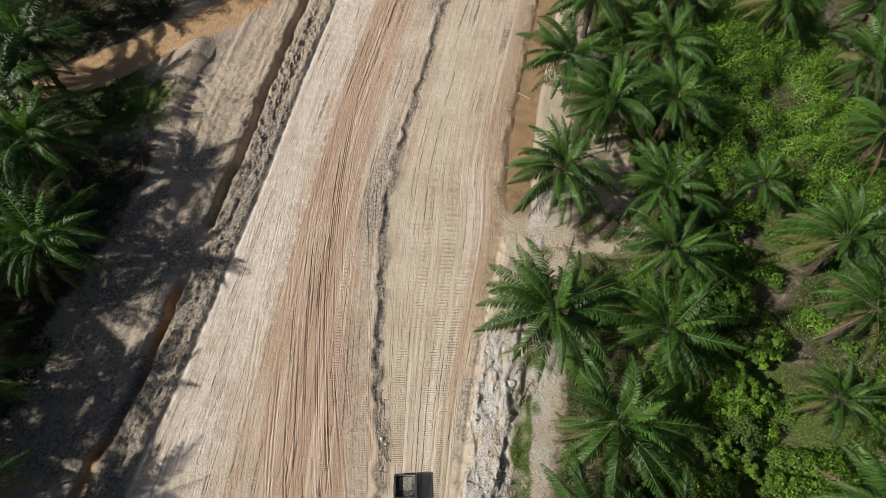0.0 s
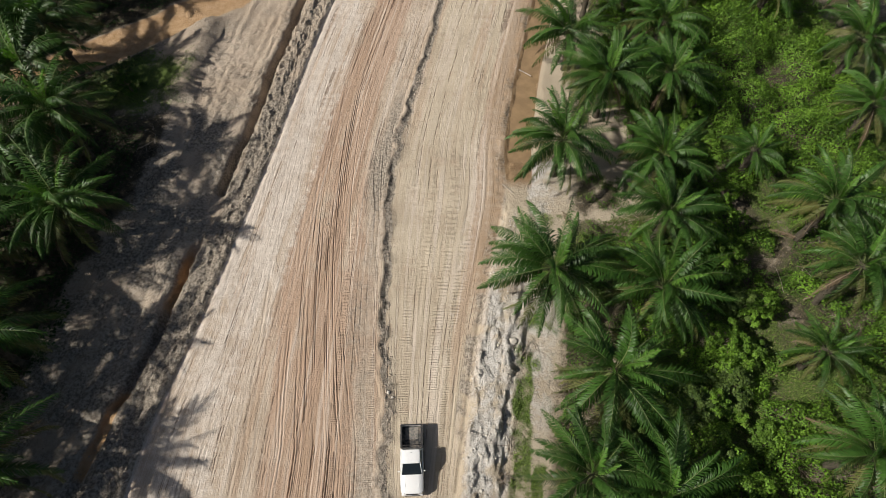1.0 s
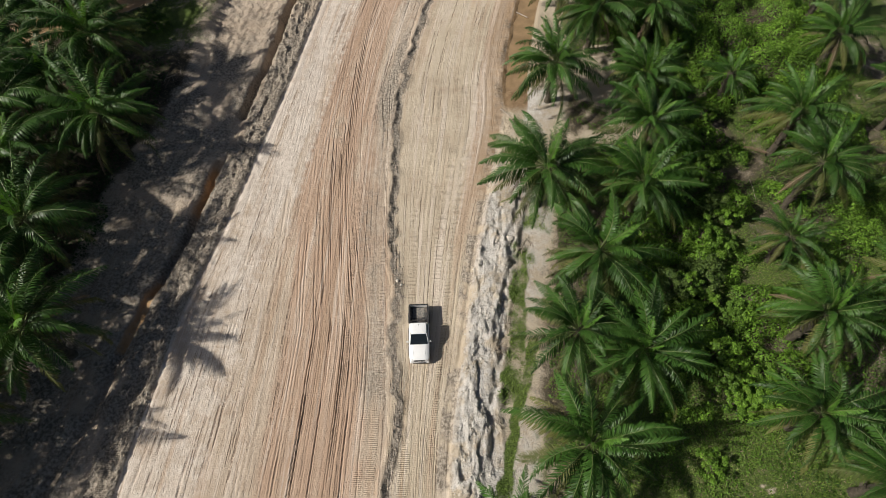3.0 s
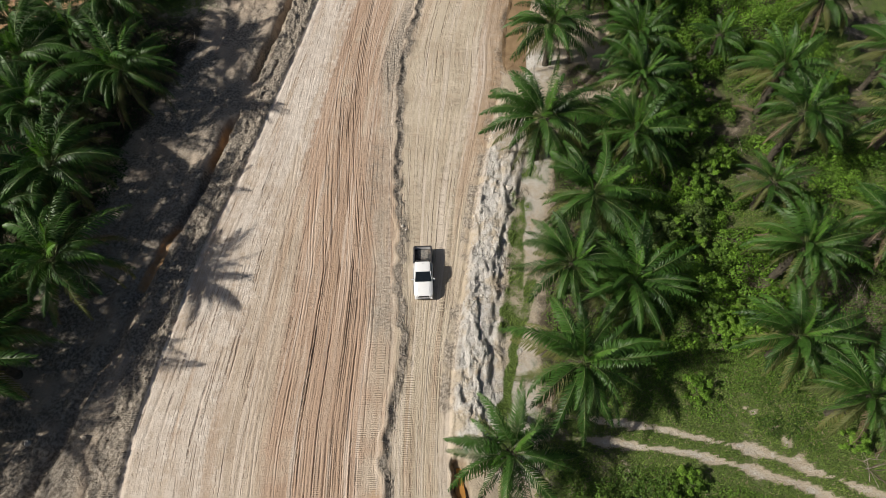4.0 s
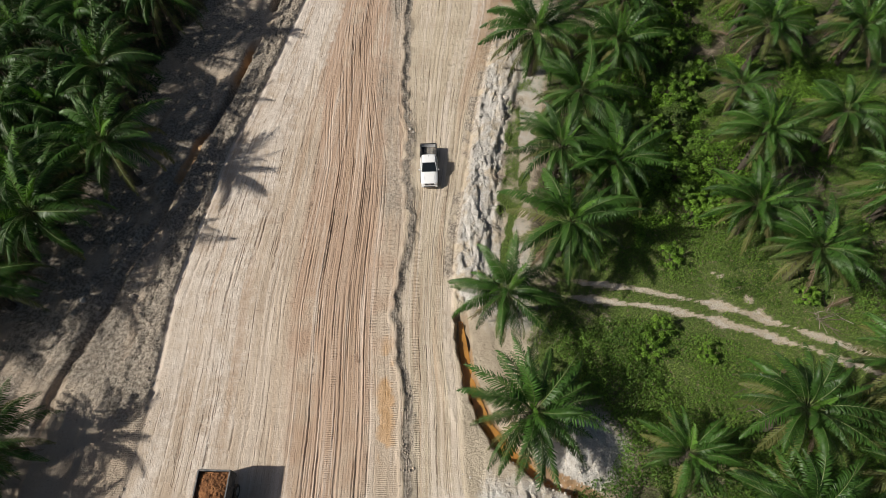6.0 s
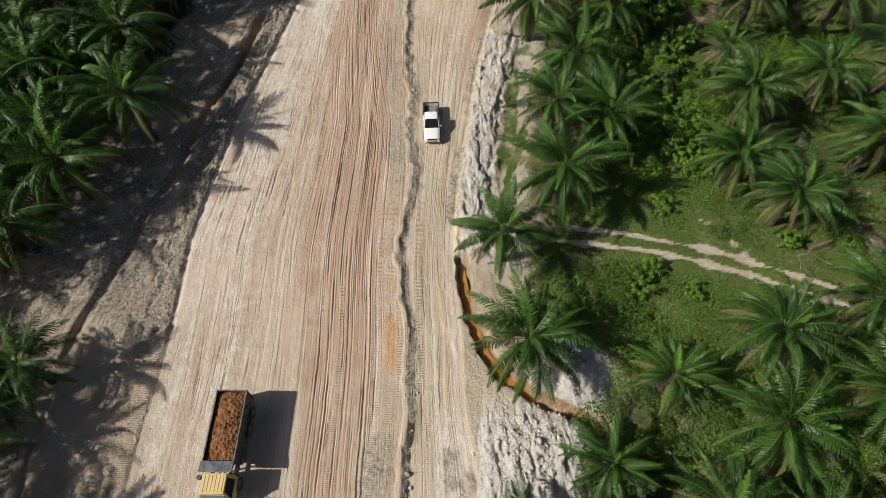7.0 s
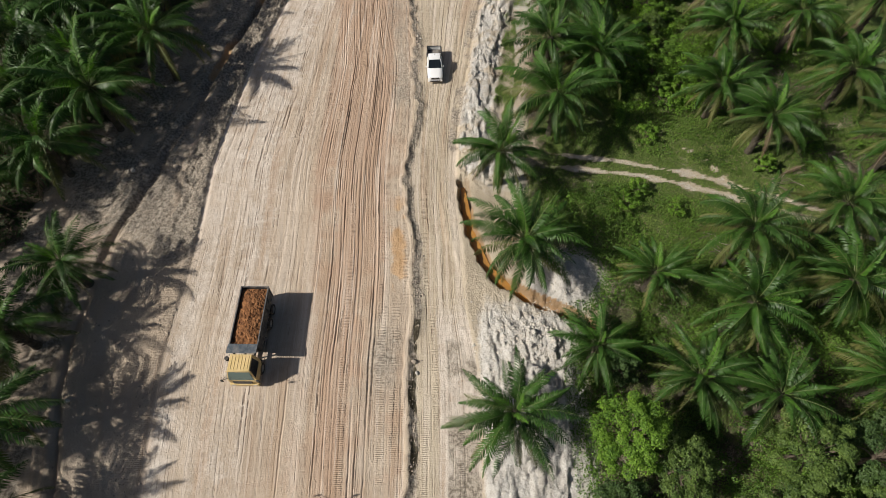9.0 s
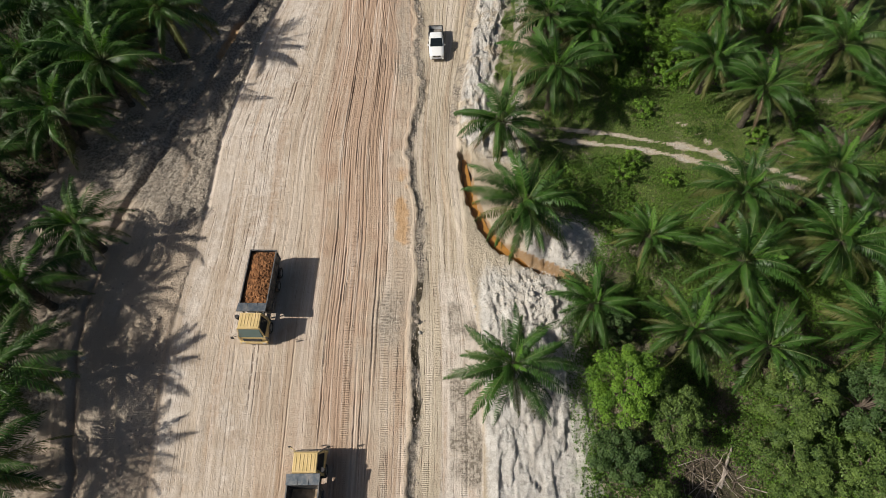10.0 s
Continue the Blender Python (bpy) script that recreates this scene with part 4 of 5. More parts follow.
def wild_height(x, y):
    """How high the undergrowth stands: thick creepers in the open strip, low plants under the palms, none on tracks and bare soil."""
    right = x - RIGHT(y)
    da, _ = line_distance(x, y, WHEEL_A)
    db, _ = line_distance(x, y, WHEEL_B)
    n1, n2, n3 = fbm(x * 0.13, y * 0.13, 201), fbm(x * 0.42, y * 0.42, 211), fbm(x * 1.1, y * 1.1, 221, 3)
    reach = 30.0 + 14.0 * sstep(20, 34, y)
    strip = band(x + 2.5 * n1, 19.5, reach, 2.5) * sstep(-8.0, -3.0, y)
    h = 0.75 + 1.3 * n1 + 1.6 * n2
    h = np.maximum(h, strip * (1.4 + 3.0 * n1 + 4.2 * n2))
    h = np.maximum(h, (1.5 + 2.0 * n2) * spot(x, y, 17.5, -15.5, 4.5, 2.5))
    h = np.maximum(h, (1.8 + 2.0 * n2) * spot(x, y, 16.0, -5.0, 5.0, 3.5))
    h = np.maximum(h, sstep(-30, -36, y) * sstep(9.5, 13.0, x) * (0.3 + 1.6 * n2))
    meadow = band(x, 19.0, 36, 2.5) * band(y, -23, -5, 2.0)
    h = h * (1 - 0.82 * meadow)
    h = h * sstep(7.5, 11.0, right + 2.0 * n1) * sstep(0.9, 2.2, np.minimum(da, db))
    dry = sstep(28.5, 31.5, x) * (1 - sstep(20, 30, y))
    h = h * (1 - 0.75 * dry * sstep(-0.1, 0.25, n1))
    h = h * (1 - sstep(0.05, 0.35, fbm(x * 0.22 + 4, y * 0.22, 131, 3)) * (1 - sstep(18, 24, x)) * sstep(20, 24, y))
    gully = np.exp(-((x - 23.5 - 1.5 * np.sin(y * 0.11)) / 0.8) ** 2) * band(y, 2, 30, 3.0)
    h = h * (1 - 0.7 * gully)
    h = h * (1 - np.clip(1.6 * spot(x, y, 9.6, -25.2, 3.6, 3.2), 0, 1)) * (1 - np.clip(1.8 * spot(x, y, 6.0, -31.0, 4.0, 2.4), 0, 1))
    h = h * (1 - np.clip(1.7 * spot(x, y, 18.8, -47.2, 2.6, 2.2), 0, 1))
    return h + 0.45 * n3 * (h > 0.25)


def undergrowth(name, label, count, seed, mat, lo, hi, size, box_of):
    """Leaves over the plan where the undergrowth is between two heights."""
    rng = np.random.default_rng(seed)
    x, y = rng.uniform(box_of[0], box_of[1], count), rng.uniform(box_of[2], box_of[3], count)
    h = wild_height(x, y)
    keep = (h > lo) & (h < hi)
    x, y, h = x[keep], y[keep], h[keep]
    e = 0.35
    gx, gy = (wild_height(x + e, y) - h) / e, (wild_height(x, y + e) - h) / e
    nor = np.stack([-gx * 0.5, -gy * 0.5, np.ones_like(x)], 1)
    z = lay(x, y)[0] + h * (1 - 0.75 * rng.random(len(x)) ** 2.2)
    s = rng.uniform(size[0], size[1], len(x))
    verts, faces = leaf_cloud(np.stack([x, y, z], 1), nor, s, rng)
    return tagged(new(name, mesh_from(name, verts, faces, (mat,))), label, "undergrowth", kind="stuff")


undergrowth("creepers", "bright green creepers smothering low shrubs", 330000, 301, VINE, 0.8, 9.0, (0.13, 0.30), (17, 48, -10, 70))
undergrowth("shrubs", "dark green shrubs and saplings under the palms", 300000, 302, SHRUB, 0.12, 1.2, (0.10, 0.24), (8, 50, -56, 70))
undergrowth("shrubs", "tangled leafy bushes below the trees", 80000, 303, SHRUB, 0.5, 9.0, (0.11, 0.26), (9, 42, -56, -10))


def dark_floor(count, seed):
    """Low plants and seedlings that cover the floor of the left stand."""
    rng = np.random.default_rng(seed)
    x, y = rng.uniform(-64, -34, count), rng.uniform(-56, 72, count)
    inland = DITCH(y) - x
    dby, _ = line_distance(x, y, BYWAY)
    n = fbm(x * 0.3, y * 0.3, 231)
    keep = (inland + 3 * n > 10.0) & ~((y > 40) & (inland < 17)) & (dby > 3.6) & (n > -0.28)
    x, y = x[keep], y[keep]
    z = lay(x, y)[0] + rng.uniform(0.05, 0.7, len(x)) * np.clip(0.5 + fbm(x * 0.5, y * 0.5, 232), 0.1, 1)
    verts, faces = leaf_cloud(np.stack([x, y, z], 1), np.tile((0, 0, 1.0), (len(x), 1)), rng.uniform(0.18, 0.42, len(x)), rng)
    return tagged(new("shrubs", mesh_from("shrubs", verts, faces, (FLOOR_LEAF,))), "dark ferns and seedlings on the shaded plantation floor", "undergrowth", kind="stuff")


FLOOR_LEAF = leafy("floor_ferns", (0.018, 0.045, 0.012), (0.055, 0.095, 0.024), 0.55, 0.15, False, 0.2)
dark_floor(70000, 304)


def grass_field(name, label, count, seed, mat, box_of, channel, height, lean=0.5, floor=0.45):
    """Tufts of blades wherever the soil's mask says so."""
    rng = np.random.default_rng(seed)
    x, y = rng.uniform(box_of[0], box_of[1], count), rng.uniform(box_of[2], box_of[3], count)
    z, masks = lay(x, y)
    keep = masks[:, channel] + 0.25 * fbm(x * 0.8, y * 0.8, seed) > floor
    x, y, z = x[keep], y[keep], z[keep]
    n = len(x)
    a = rng.uniform(0, 2 * np.pi, n)
    h = rng.uniform(*height, n)
    w = 0.028 + 0.02 * rng.random(n)
    p = np.stack([x, y, z - 0.02], 1)
    side = np.stack([np.cos(a), np.sin(a), 0 * a], 1) * w[:, None]
    tilt = np.stack([-np.sin(a), np.cos(a), 0 * a], 1) * (h * lean * rng.uniform(0.4, 1.6, n))[:, None]
    tip = p + tilt + np.stack([0 * a, 0 * a, h], 1)
    verts = np.stack([p - side, p + side, tip], 1).reshape(-1, 3)
    return tagged(new(name, mesh_from(name, verts, np.arange(3 * n).reshape(-1, 3), (mat,))), label, "grass", kind="stuff")


grass_field("grass", "short rough green grass beside the wheel tracks", 260000, 311, GRASS, (2, 50, -50, 72), 4, (0.10, 0.30), 0.8)
grass_field("grass", "thin weedy grass beside the dirt byway", 30000, 312, GRASS, (-60, -24, 36, 66), 4, (0.08, 0.25), 0.8)
grass_field("leaf_litter", "dry brown leaf litter under the palms", 60000, 313, STRAW, (8, 52, -50, 72), 5, (0.05, 0.12), 3.0)
grass_field("leaf_litter", "dry brown litter under the dark palms", 40000, 314, STRAW, (-62, -30, -55, 72), 5, (0.05, 0.12), 3.0)


def broadleaf_tree(x, y, top, spread_of, leaves, mat, label, seed, leaf=(0.10, 0.23), name="tree", category="tree"):
    """A stem that forks into limbs, each with clumps of leaves; the clumps leave gaps."""
    r = np.random.default_rng(seed)
    z = ground_z(x, y) - 0.1
    tree = tagged(new(name), label, category)
    tree.location = (x, y, z)
    height = top - z
    bm = bmesh.new()
    fork = Vector((0.15 * r.normal(), 0.15 * r.normal(), height * 0.38))
    tube(bm, (0, 0, -0.2), fork, 0.04 * height, 0.028 * height, 8)
    clumps = []
    for k in range(int(20 + spread_of * 8)):
        a, q = 2.4 * k + r.normal() * 0.3, math.sqrt((k + 0.5) / (20 + spread_of * 8))
        c = Vector((spread_of * q * math.cos(a), spread_of * q * math.sin(a), height * (0.90 - 0.42 * q * q) + 0.42 * r.normal()))
        rad = spread_of * r.uniform(0.13, 0.25)
        clumps.append((np.array(c), rad))
        if k % 2 == 0:
            mid = fork.lerp(c, 0.5) + Vector((0, 0, 0.06 * height))
            tube(bm, fork, mid, 0.016 * height, 0.010 * height, 5, False)
            tube(bm, mid, c, 0.010 * height, 0.004 * height, 5, False)
    part("trunk", bm, BARK, tree)
    pts, nors = [], []
    per = int(leaves * 1.4) // len(clumps)
    for c, rad in clumps:
        v = r.normal(size=(per, 3))
        v /= np.linalg.norm(v, axis=1, keepdims=True)
        v[:, 2] = np.where(v[:, 2] < -0.3, -v[:, 2], v[:, 2])
        dist = rad * (0.55 + 0.5 * r.random(per) ** 0.5) * (1 + 0.3 * vnoise(v[:, 0] * 3 + c[0] * 5, v[:, 1] * 3 + c[1] * 5, seed))
        pts.append(c + v * dist[:, None] * np.array([1, 1, 0.75]))
        nors.append(v + np.array([0, 0, 0.5]))
    verts, faces = leaf_cloud(np.concatenate(pts), np.concatenate(nors), r.uniform(*leaf, per * len(clumps)), r)
    crown = new("crown", mesh_from("crown", verts, faces, (mat,)))
    crown.parent = tree
    return tree


TREES = [
    (11.9, -40.3, 7.4, 2.9, 9000, TREE_LIME, "broadleaf tree with a bright lime green crown"),
    (15.8, -42.6, 5.6, 2.7, 9000, TREE_LEAF, "spreading olive green tree with open twiggy crown"),
    (11.4, -45.2, 3.6, 2.2, 6000, TREE_DARK, "low dark green tree beside white sand"),
    (25.2, -41.6, 7.6, 3.1, 11000, TREE_LEAF, "dense round broadleaf tree among palms"),
    (30.8, -42.0, 7.0, 3.0, 9000, TREE_DARK, "dense dark broadleaf tree among palms"),
    (23.8, -46.4, 5.6, 2.7, 9000, TREE_LEAF, "broad green tree above dry brushwood"),
    (29.2, -47.0, 6.2, 3.0, 9000, TREE_LEAF, "broad green tree with small leaves"),
    (35.0, -44.0, 7.0, 3.6, 8000, TREE_DARK, "dark leafy tree at the plantation's edge"),
    (14.0, -49.6, 3.6, 2.2, 6000, TREE_LEAF, "spreading green tree near the white sand"),
    (12.2, -34.6, 4.2, 1.7, 4500, TREE_DARK, "small dense dark green tree beside a palm"),
    (13.6, 5.6, 4.0, 1.9, 4500, TREE_LEAF, "small bushy green tree between palms"),
    (19.8, 7.4, 3.6, 1.9, 4500, TREE_LEAF, "rounded green bush among creepers"),
]
for k, (x, y, top, spread_of, leaves, mat, label) in enumerate(TREES):
    broadleaf_tree(x, y, top, spread_of, leaves, mat, label, 500 + k)
SHRUBS = [
    (32.0, -12.2, 1.7, 1.0, 1500, TREE_LIME, "small round lime green bush in dry litter"), (-36.8, 45.6, 2.6, 1.5, 2500, SHRUB, "leafy dark green bush by the byway"),
    (18.0, -15.0, 1.3, 1.2, 1200, TREE_LIME, "low bright green bush on the grass"), (16.3, -17.0, 1.5, 1.3, 1200, VINE, "low leafy bush beside the wheel tracks"),
    (21.5, -17.5, 1.0, 0.9, 900, TREE_LIME, "small bright bush on the grass"), (20.3, -7.6, 1.2, 1.3, 1100, VINE, "low bush on a grassy bank"),
]
for k, (x, y, top, spread_of, leaves, mat, label) in enumerate(SHRUBS):
    broadleaf_tree(x, y, top, spread_of, leaves, mat, label, 540 + k, (0.10, 0.22), "bush", "bush")
# shrubs in the open strip, buried in creepers
r = np.random.default_rng(77)
for k in range(46):
    y = -3.0 + 1.42 * k + float(r.normal()) * 0.8
    x = float(r.uniform(19.6, 27.4)) + 0.05 * y
    broadleaf_tree(x, y, ground_z(x, y) + float(r.uniform(1.6, 3.6)), float(r.uniform(1.0, 2.1)), 2300, (VINE, SHRUB, VINE, VINE, TREE_LEAF)[k % 5],
                   ("rounded shrub smothered in bright green creepers", "dark green shrub standing among creepers", "rounded shrub smothered in bright green creepers",
                    "rounded shrub smothered in bright green creepers", "olive green shrub among tangled creepers")[k % 5], 570 + k, (0.12, 0.26), "bush", "bush")

# ---------------------------------------------------------------- vehicles
PAINT_WHITE = surface("white_paint", (0.78, 0.79, 0.79), 0.28, 0, 0.05, 1.5, 0.0, DUST, 0.12)
PAINT_YELLOW = surface("yellow_paint", (0.61, 0.455, 0.20), 0.42, 0, 0.15, 1.6, 0.03, DUST, 0.35)
BLACK_PLASTIC = surface("black_plastic", (0.022, 0.022, 0.024), 0.55, 0, 0.3, 4, 0.1, DUST, 0.08)
BED_LINER = surface("bed_liner", (0.035, 0.037, 0.040), 0.7, 0, 0.4, 4, 0.2, DUST, 0.25)
GREY_MAT = surface("grey_mat", (0.17, 0.165, 0.155), 0.8, 0, 0.3, 5, 0.3, DUST, 0.4)
TYRE = surface("tyre_rubber", (0.025, 0.024, 0.023), 0.85, 0, 0.4, 6, 0.3, DUST, 0.35)
RIM = surface("grey_rim", (0.42, 0.42, 0.42), 0.4, 0.7, 0.2, 5, 0.0, DUST, 0.3)
STEEL_DARK = surface("dark_steel", (0.075, 0.085, 0.095), 0.5, 0.3, 0.35, 2.5, 0.1, DUST, 0.35)
STEEL_BLUE = surface("blue_grey_steel", (0.105, 0.13, 0.155), 0.45, 0.3, 0.3, 2.0, 0.06, DUST, 0.3)
CHROME = surface("chrome", (0.75, 0.75, 0.76), 0.15, 1.0, 0.05, 4, 0.0)
LAMP_GLASS = surface("lamp_lens", (0.70, 0.72, 0.74), 0.12, 0.3, 0.1, 6, 0.0)
TAIL_RED = surface("tail_lens", (0.42, 0.02, 0.015), 0.2, 0, 0.1, 6, 0.0)
LOAD_SOIL = surface("red_soil_load", (0.235, 0.098, 0.034), 0.95, 0, 0.45, 2.4, 1.0, (0.36, 0.19, 0.085), 0.35, 0.07)
DUSTY_STEEL = surface("dusty_bed_floor", (0.36, 0.27, 0.18), 0.85, 0, 0.3, 1.5, 0.2, DUST, 0.6)


def tinted_glass():
    m, nt, bsdf = material("tinted_glass")
    bsdf.inputs["Base Color"].default_value = (0.010, 0.014, 0.016, 1)
    bsdf.inputs["Roughness"].default_value = 0.06
    bsdf.inputs["Specular IOR Level"].default_value = 0.6
    return m


GLASS = tinted_glass()


def cab_glass():
    m, nt, bsdf = material("green_cab_glass")
    bsdf.inputs["Base Color"].default_value = (0.10, 0.15, 0.14, 1)
    bsdf.inputs["Roughness"].default_value = 0.10
    return m


GLASS_GREEN = cab_glass()


def wheel_mesh(radius, width, steps=20):
    """Tyre and rim as two bmeshes, about the x axis."""
    tyre, rim = bmesh.new(), bmesh.new()
    profile = [(-0.5, 0.62), (-0.5, 0.92), (-0.40, 1.0), (0.40, 1.0), (0.5, 0.92), (0.5, 0.62)]
    for bm, prof in ((tyre, profile), (rim, [(-0.42, 0.64), (-0.40, 0.55), (-0.25, 0.45), (-0.30, 0.12), (0.30, 0.12), (0.25, 0.45), (0.40, 0.55), (0.42, 0.64)])):
        rings = []
        for k in range(steps):
            a = 2 * math.pi * k / steps
            rings.append([bm.verts.new((px * width, r * radius * math.cos(a), r * radius * math.sin(a))) for px, r in prof])
        for k in range(steps):
            p, q = rings[k], rings[(k + 1) % steps]
            for i in range(len(prof) - 1):
                bm.faces.new((p[i], p[i + 1], q[i + 1], q[i]))
        if bm is tyre:
            for k in range(steps):
                p, q = rings[k], rings[(k + 1) % steps]
                bm.faces.new((p[0], q[0], q[-1], p[-1]))
        else:
            bm.faces.new([r[3] for r in rings])
            bm.faces.new([r[4] for r in rings][::-1])
    return tyre, rim


def wheel(parent, x, y, radius, width):
    tyre, rim = wheel_mesh(radius, width)
    hub = part("wheel", rim, RIM, parent, "", True)
    hub.location = (x, y, radius)
    part("tyre", tyre, TYRE, hub, "", True)
    return hub


def ring_of(y, w, z0, z1, crown, shoulder=0.10):
    """A cross-section of a car body: sills, bulged flanks, rounded shoulders and a crowned top."""
    half = [(w * 0.90, z0), (w, z0 + (z1 - z0) * 0.35), (w * 0.985, z1 - shoulder), (w - shoulder * 0.55, z1 - shoulder * 0.22), (w * 0.5, z1 + crown * 0.75), (0, z1 + crown)]
    return [(x, y, z) for x, z in half] + [(-x, y, z) for x, z in half[-2::-1]]


def pickup(x, y, z, heading):
    car = tagged(new("pickup_truck"), "white double cab pickup with black load bed on the dirt road", "pickup truck")
    bm = bmesh.new()
    loft(bm, [ring_of(-2.64, 0.66, 0.52, 0.82, 0.01), ring_of(-2.58, 0.80, 0.42, 0.92, 0.02), ring_of(-2.38, 0.885, 0.36, 0.99, 0.035), ring_of(-1.95, 0.92, 0.34, 1.04, 0.05),
              ring_of(-1.45, 0.925, 0.34, 1.085, 0.05), ring_of(-1.12, 0.925, 0.34, 1.11, 0.03), ring_of(-0.9, 0.925, 0.34, 1.10, 0.0), ring_of(0.70, 0.92, 0.36, 1.10, 0.0), ring_of(0.74, 0.91, 0.38, 1.08, 0.0)])
    part("body", bm, PAINT_WHITE, car, "", True)
    # bonnet creases
    for s in (-1, 1):
        bm = bmesh.new()
        box(bm, s * 0.52 - 0.03, s * 0.52 + 0.03, -2.15, -1.22, 1.02, 1.086, (0.015, 0.015, 0.06, 0.0))
        part("bonnet_crease", bm, PAINT_WHITE, car)
    # cabin: roof, pillars, glass
    bm = bmesh.new()
    loft(bm, [[(x * f, yy, zz) for x, zz in ((0.70, 1.74), (0.72, 1.765), (0.63, 1.80), (0.32, 1.822), (0, 1.828), (-0.32, 1.822), (-0.63, 1.80), (-0.72, 1.765), (-0.70, 1.74), (0, 1.73))]
              for yy, f in ((-0.50, 0.95), (-0.40, 1.0), (0.1, 1.02), (0.46, 1.0), (0.54, 0.94))])
    part("roof", bm, PAINT_WHITE, car, "", True)
    for s in (-1, 1):
        for ys, yt, w in ((-1.20, -0.50, 0.045), (-0.28, -0.12, 0.035), (0.66, 0.50, 0.06)):
            bm = bmesh.new()
            plate(bm, [(s * 0.83, ys - w, 1.10), (s * 0.83, ys + w, 1.10), (s * 0.72, yt + w, 1.765), (s * 0.72, yt - w, 1.765)], 0.05 * s)
            part("pillar", bm, PAINT_WHITE, car)
        for a0, a1, b0, b1 in ((-1.10, -0.34, -0.44, -0.17), (-0.22, 0.58, -0.07, 0.43)):
            bm = bmesh.new()
            plate(bm, [(s * 0.815, a0, 1.105), (s * 0.815, a1, 1.105), (s * 0.715, b1, 1.75), (s * 0.715, b0, 1.75)], 0.02 * s)
            part("side_window", bm, GLASS, car)
        bm = bmesh.new()
        box(bm, s * 0.93, s * 1.10, -1.02, -0.92, 1.06, 1.24, (0.02, 0.02, 0.02, 0.02))
        tube(bm, (s * 0.88, -0.97, 1.08), (s * 0.95, -0.97, 1.12), 0.03, 0.03, 6)
        part("wing_mirror", bm, PAINT_WHITE, car, bevel=0.015)
        bm = bmesh.new()
        loft(bm, [[(s * 0.86, -2.36, 0.80), (s * 0.86, -2.36, 0.96), (s * 0.56, -2.55, 0.93), (s * 0.56, -2.57, 0.80)],
                  [(s * 0.905, -2.36, 0.80), (s * 0.90, -2.36, 0.97), (s * 0.56, -2.60, 0.94), (s * 0.56, -2.64, 0.80)]])
        part("headlight", bm, LAMP_GLASS, car)
        bm = bmesh.new()
        box(bm, s * 0.80, s * 0.90, 2.60, 2.68, 0.72, 1.06)
        part("tail_light", bm, TAIL_RED, car, bevel=0.01)
        bm = bmesh.new()
        box(bm, s * 0.86, s * 0.99, -1.0, 0.66, 0.34, 0.39)
        part("side_step", bm, BLACK_PLASTIC, car, bevel=0.012)
        for yy in (-1.62, 1.58):
            bm = bmesh.new()
            steps = 10
            for k in range(steps):
                a0, a1 = math.pi * k / steps, math.pi * (k + 1) / steps
                pts = [(s * xx, yy + r * math.cos(a), 0.38 + r * math.sin(a)) for a in (a0, a1) for xx, r in ((0.88, 0.50), (0.965, 0.50), (0.965, 0.42), (0.88, 0.42))]
                vs = [bm.verts.new(p) for p in pts]
                for i in range(4):
                    bm.faces.new((vs[i], vs[(i + 1) % 4], vs[4 + (i + 1) % 4], vs[4 + i]))
            bmesh.ops.remove_doubles(bm, verts=bm.verts[:], dist=0.001)
            part("wheel_arch", bm, BLACK_PLASTIC, car)
            wheel(car, s * 0.80, yy, 0.385, 0.26)
    bm = bmesh.new()
    plate(bm, [(-0.78, -1.22, 1.13), (0.78, -1.22, 1.13), (0.665, -0.52, 1.765), (-0.665, -0.52, 1.765)], -0.02)
    part("windscreen", bm, GLASS, car)
    bm = bmesh.new()
    plate(bm, [(-0.72, 0.70, 1.13), (0.72, 0.70, 1.13), (0.65, 0.56, 1.74), (-0.65, 0.56, 1.74)], 0.02)
    part("rear_window", bm, GLASS, car)
    for s in (-1, 1):
        bm = bmesh.new()
        tube(bm, (s * 0.1, -1.26, 1.14), (s * 0.1 + 0.42, -1.10, 1.26), 0.012, 0.008, 5)
        part("wiper", bm, BLACK_PLASTIC, car)
    bm = bmesh.new()
    box(bm, -0.52, 0.52, -2.67, -2.56, 0.70, 0.90, (0.05, 0.05, 0.03, 0))
    part("grille", bm, BLACK_PLASTIC, car, bevel=0.01)
    bm = bmesh.new()
    box(bm, -0.14, 0.14, -2.685, -2.66, 0.77, 0.84)
    part("badge", bm, CHROME, car)
    bm = bmesh.new()
    box(bm, -0.86, 0.86, -2.72, -2.42, 0.40, 0.62, (0.05, 0.05, 0.06, 0))
    part("front_bumper", bm, PAINT_WHITE, car, bevel=0.04)
    bm = bmesh.new()
    box(bm, -0.60, 0.60, -2.735, -2.66, 0.42, 0.54)
    part("air_intake", bm, BLACK_PLASTIC, car, bevel=0.01)
    bm = bmesh.new()
    tube(bm, (0.0, 0.30, 1.82), (0.0, 0.34, 1.90), 0.03, 0.015, 6)
    part("antenna", bm, BLACK_PLASTIC, car)
    # load bed
    bm = bmesh.new()
    box(bm, -0.90, 0.90, 0.76, 2.62, 0.52, 0.60)
    part("bed_floor", bm, BED_LINER, car)
    for s in (-1, 1):
        bm = bmesh.new()
        box(bm, min(s * 0.84, s * 0.91), max(s * 0.84, s * 0.91), 0.78, 2.64, 0.40, 1.09)
        part("bed_side", bm, PAINT_WHITE, car, bevel=0.015)
        bm = bmesh.new()
        box(bm, min(s * 0.755, s * 0.905), max(s * 0.755, s * 0.905), 0.78, 2.63, 1.085, 1.125)
        part("bed_rail", bm, BLACK_PLASTIC, car, bevel=0.012)
        bm = bmesh.new()
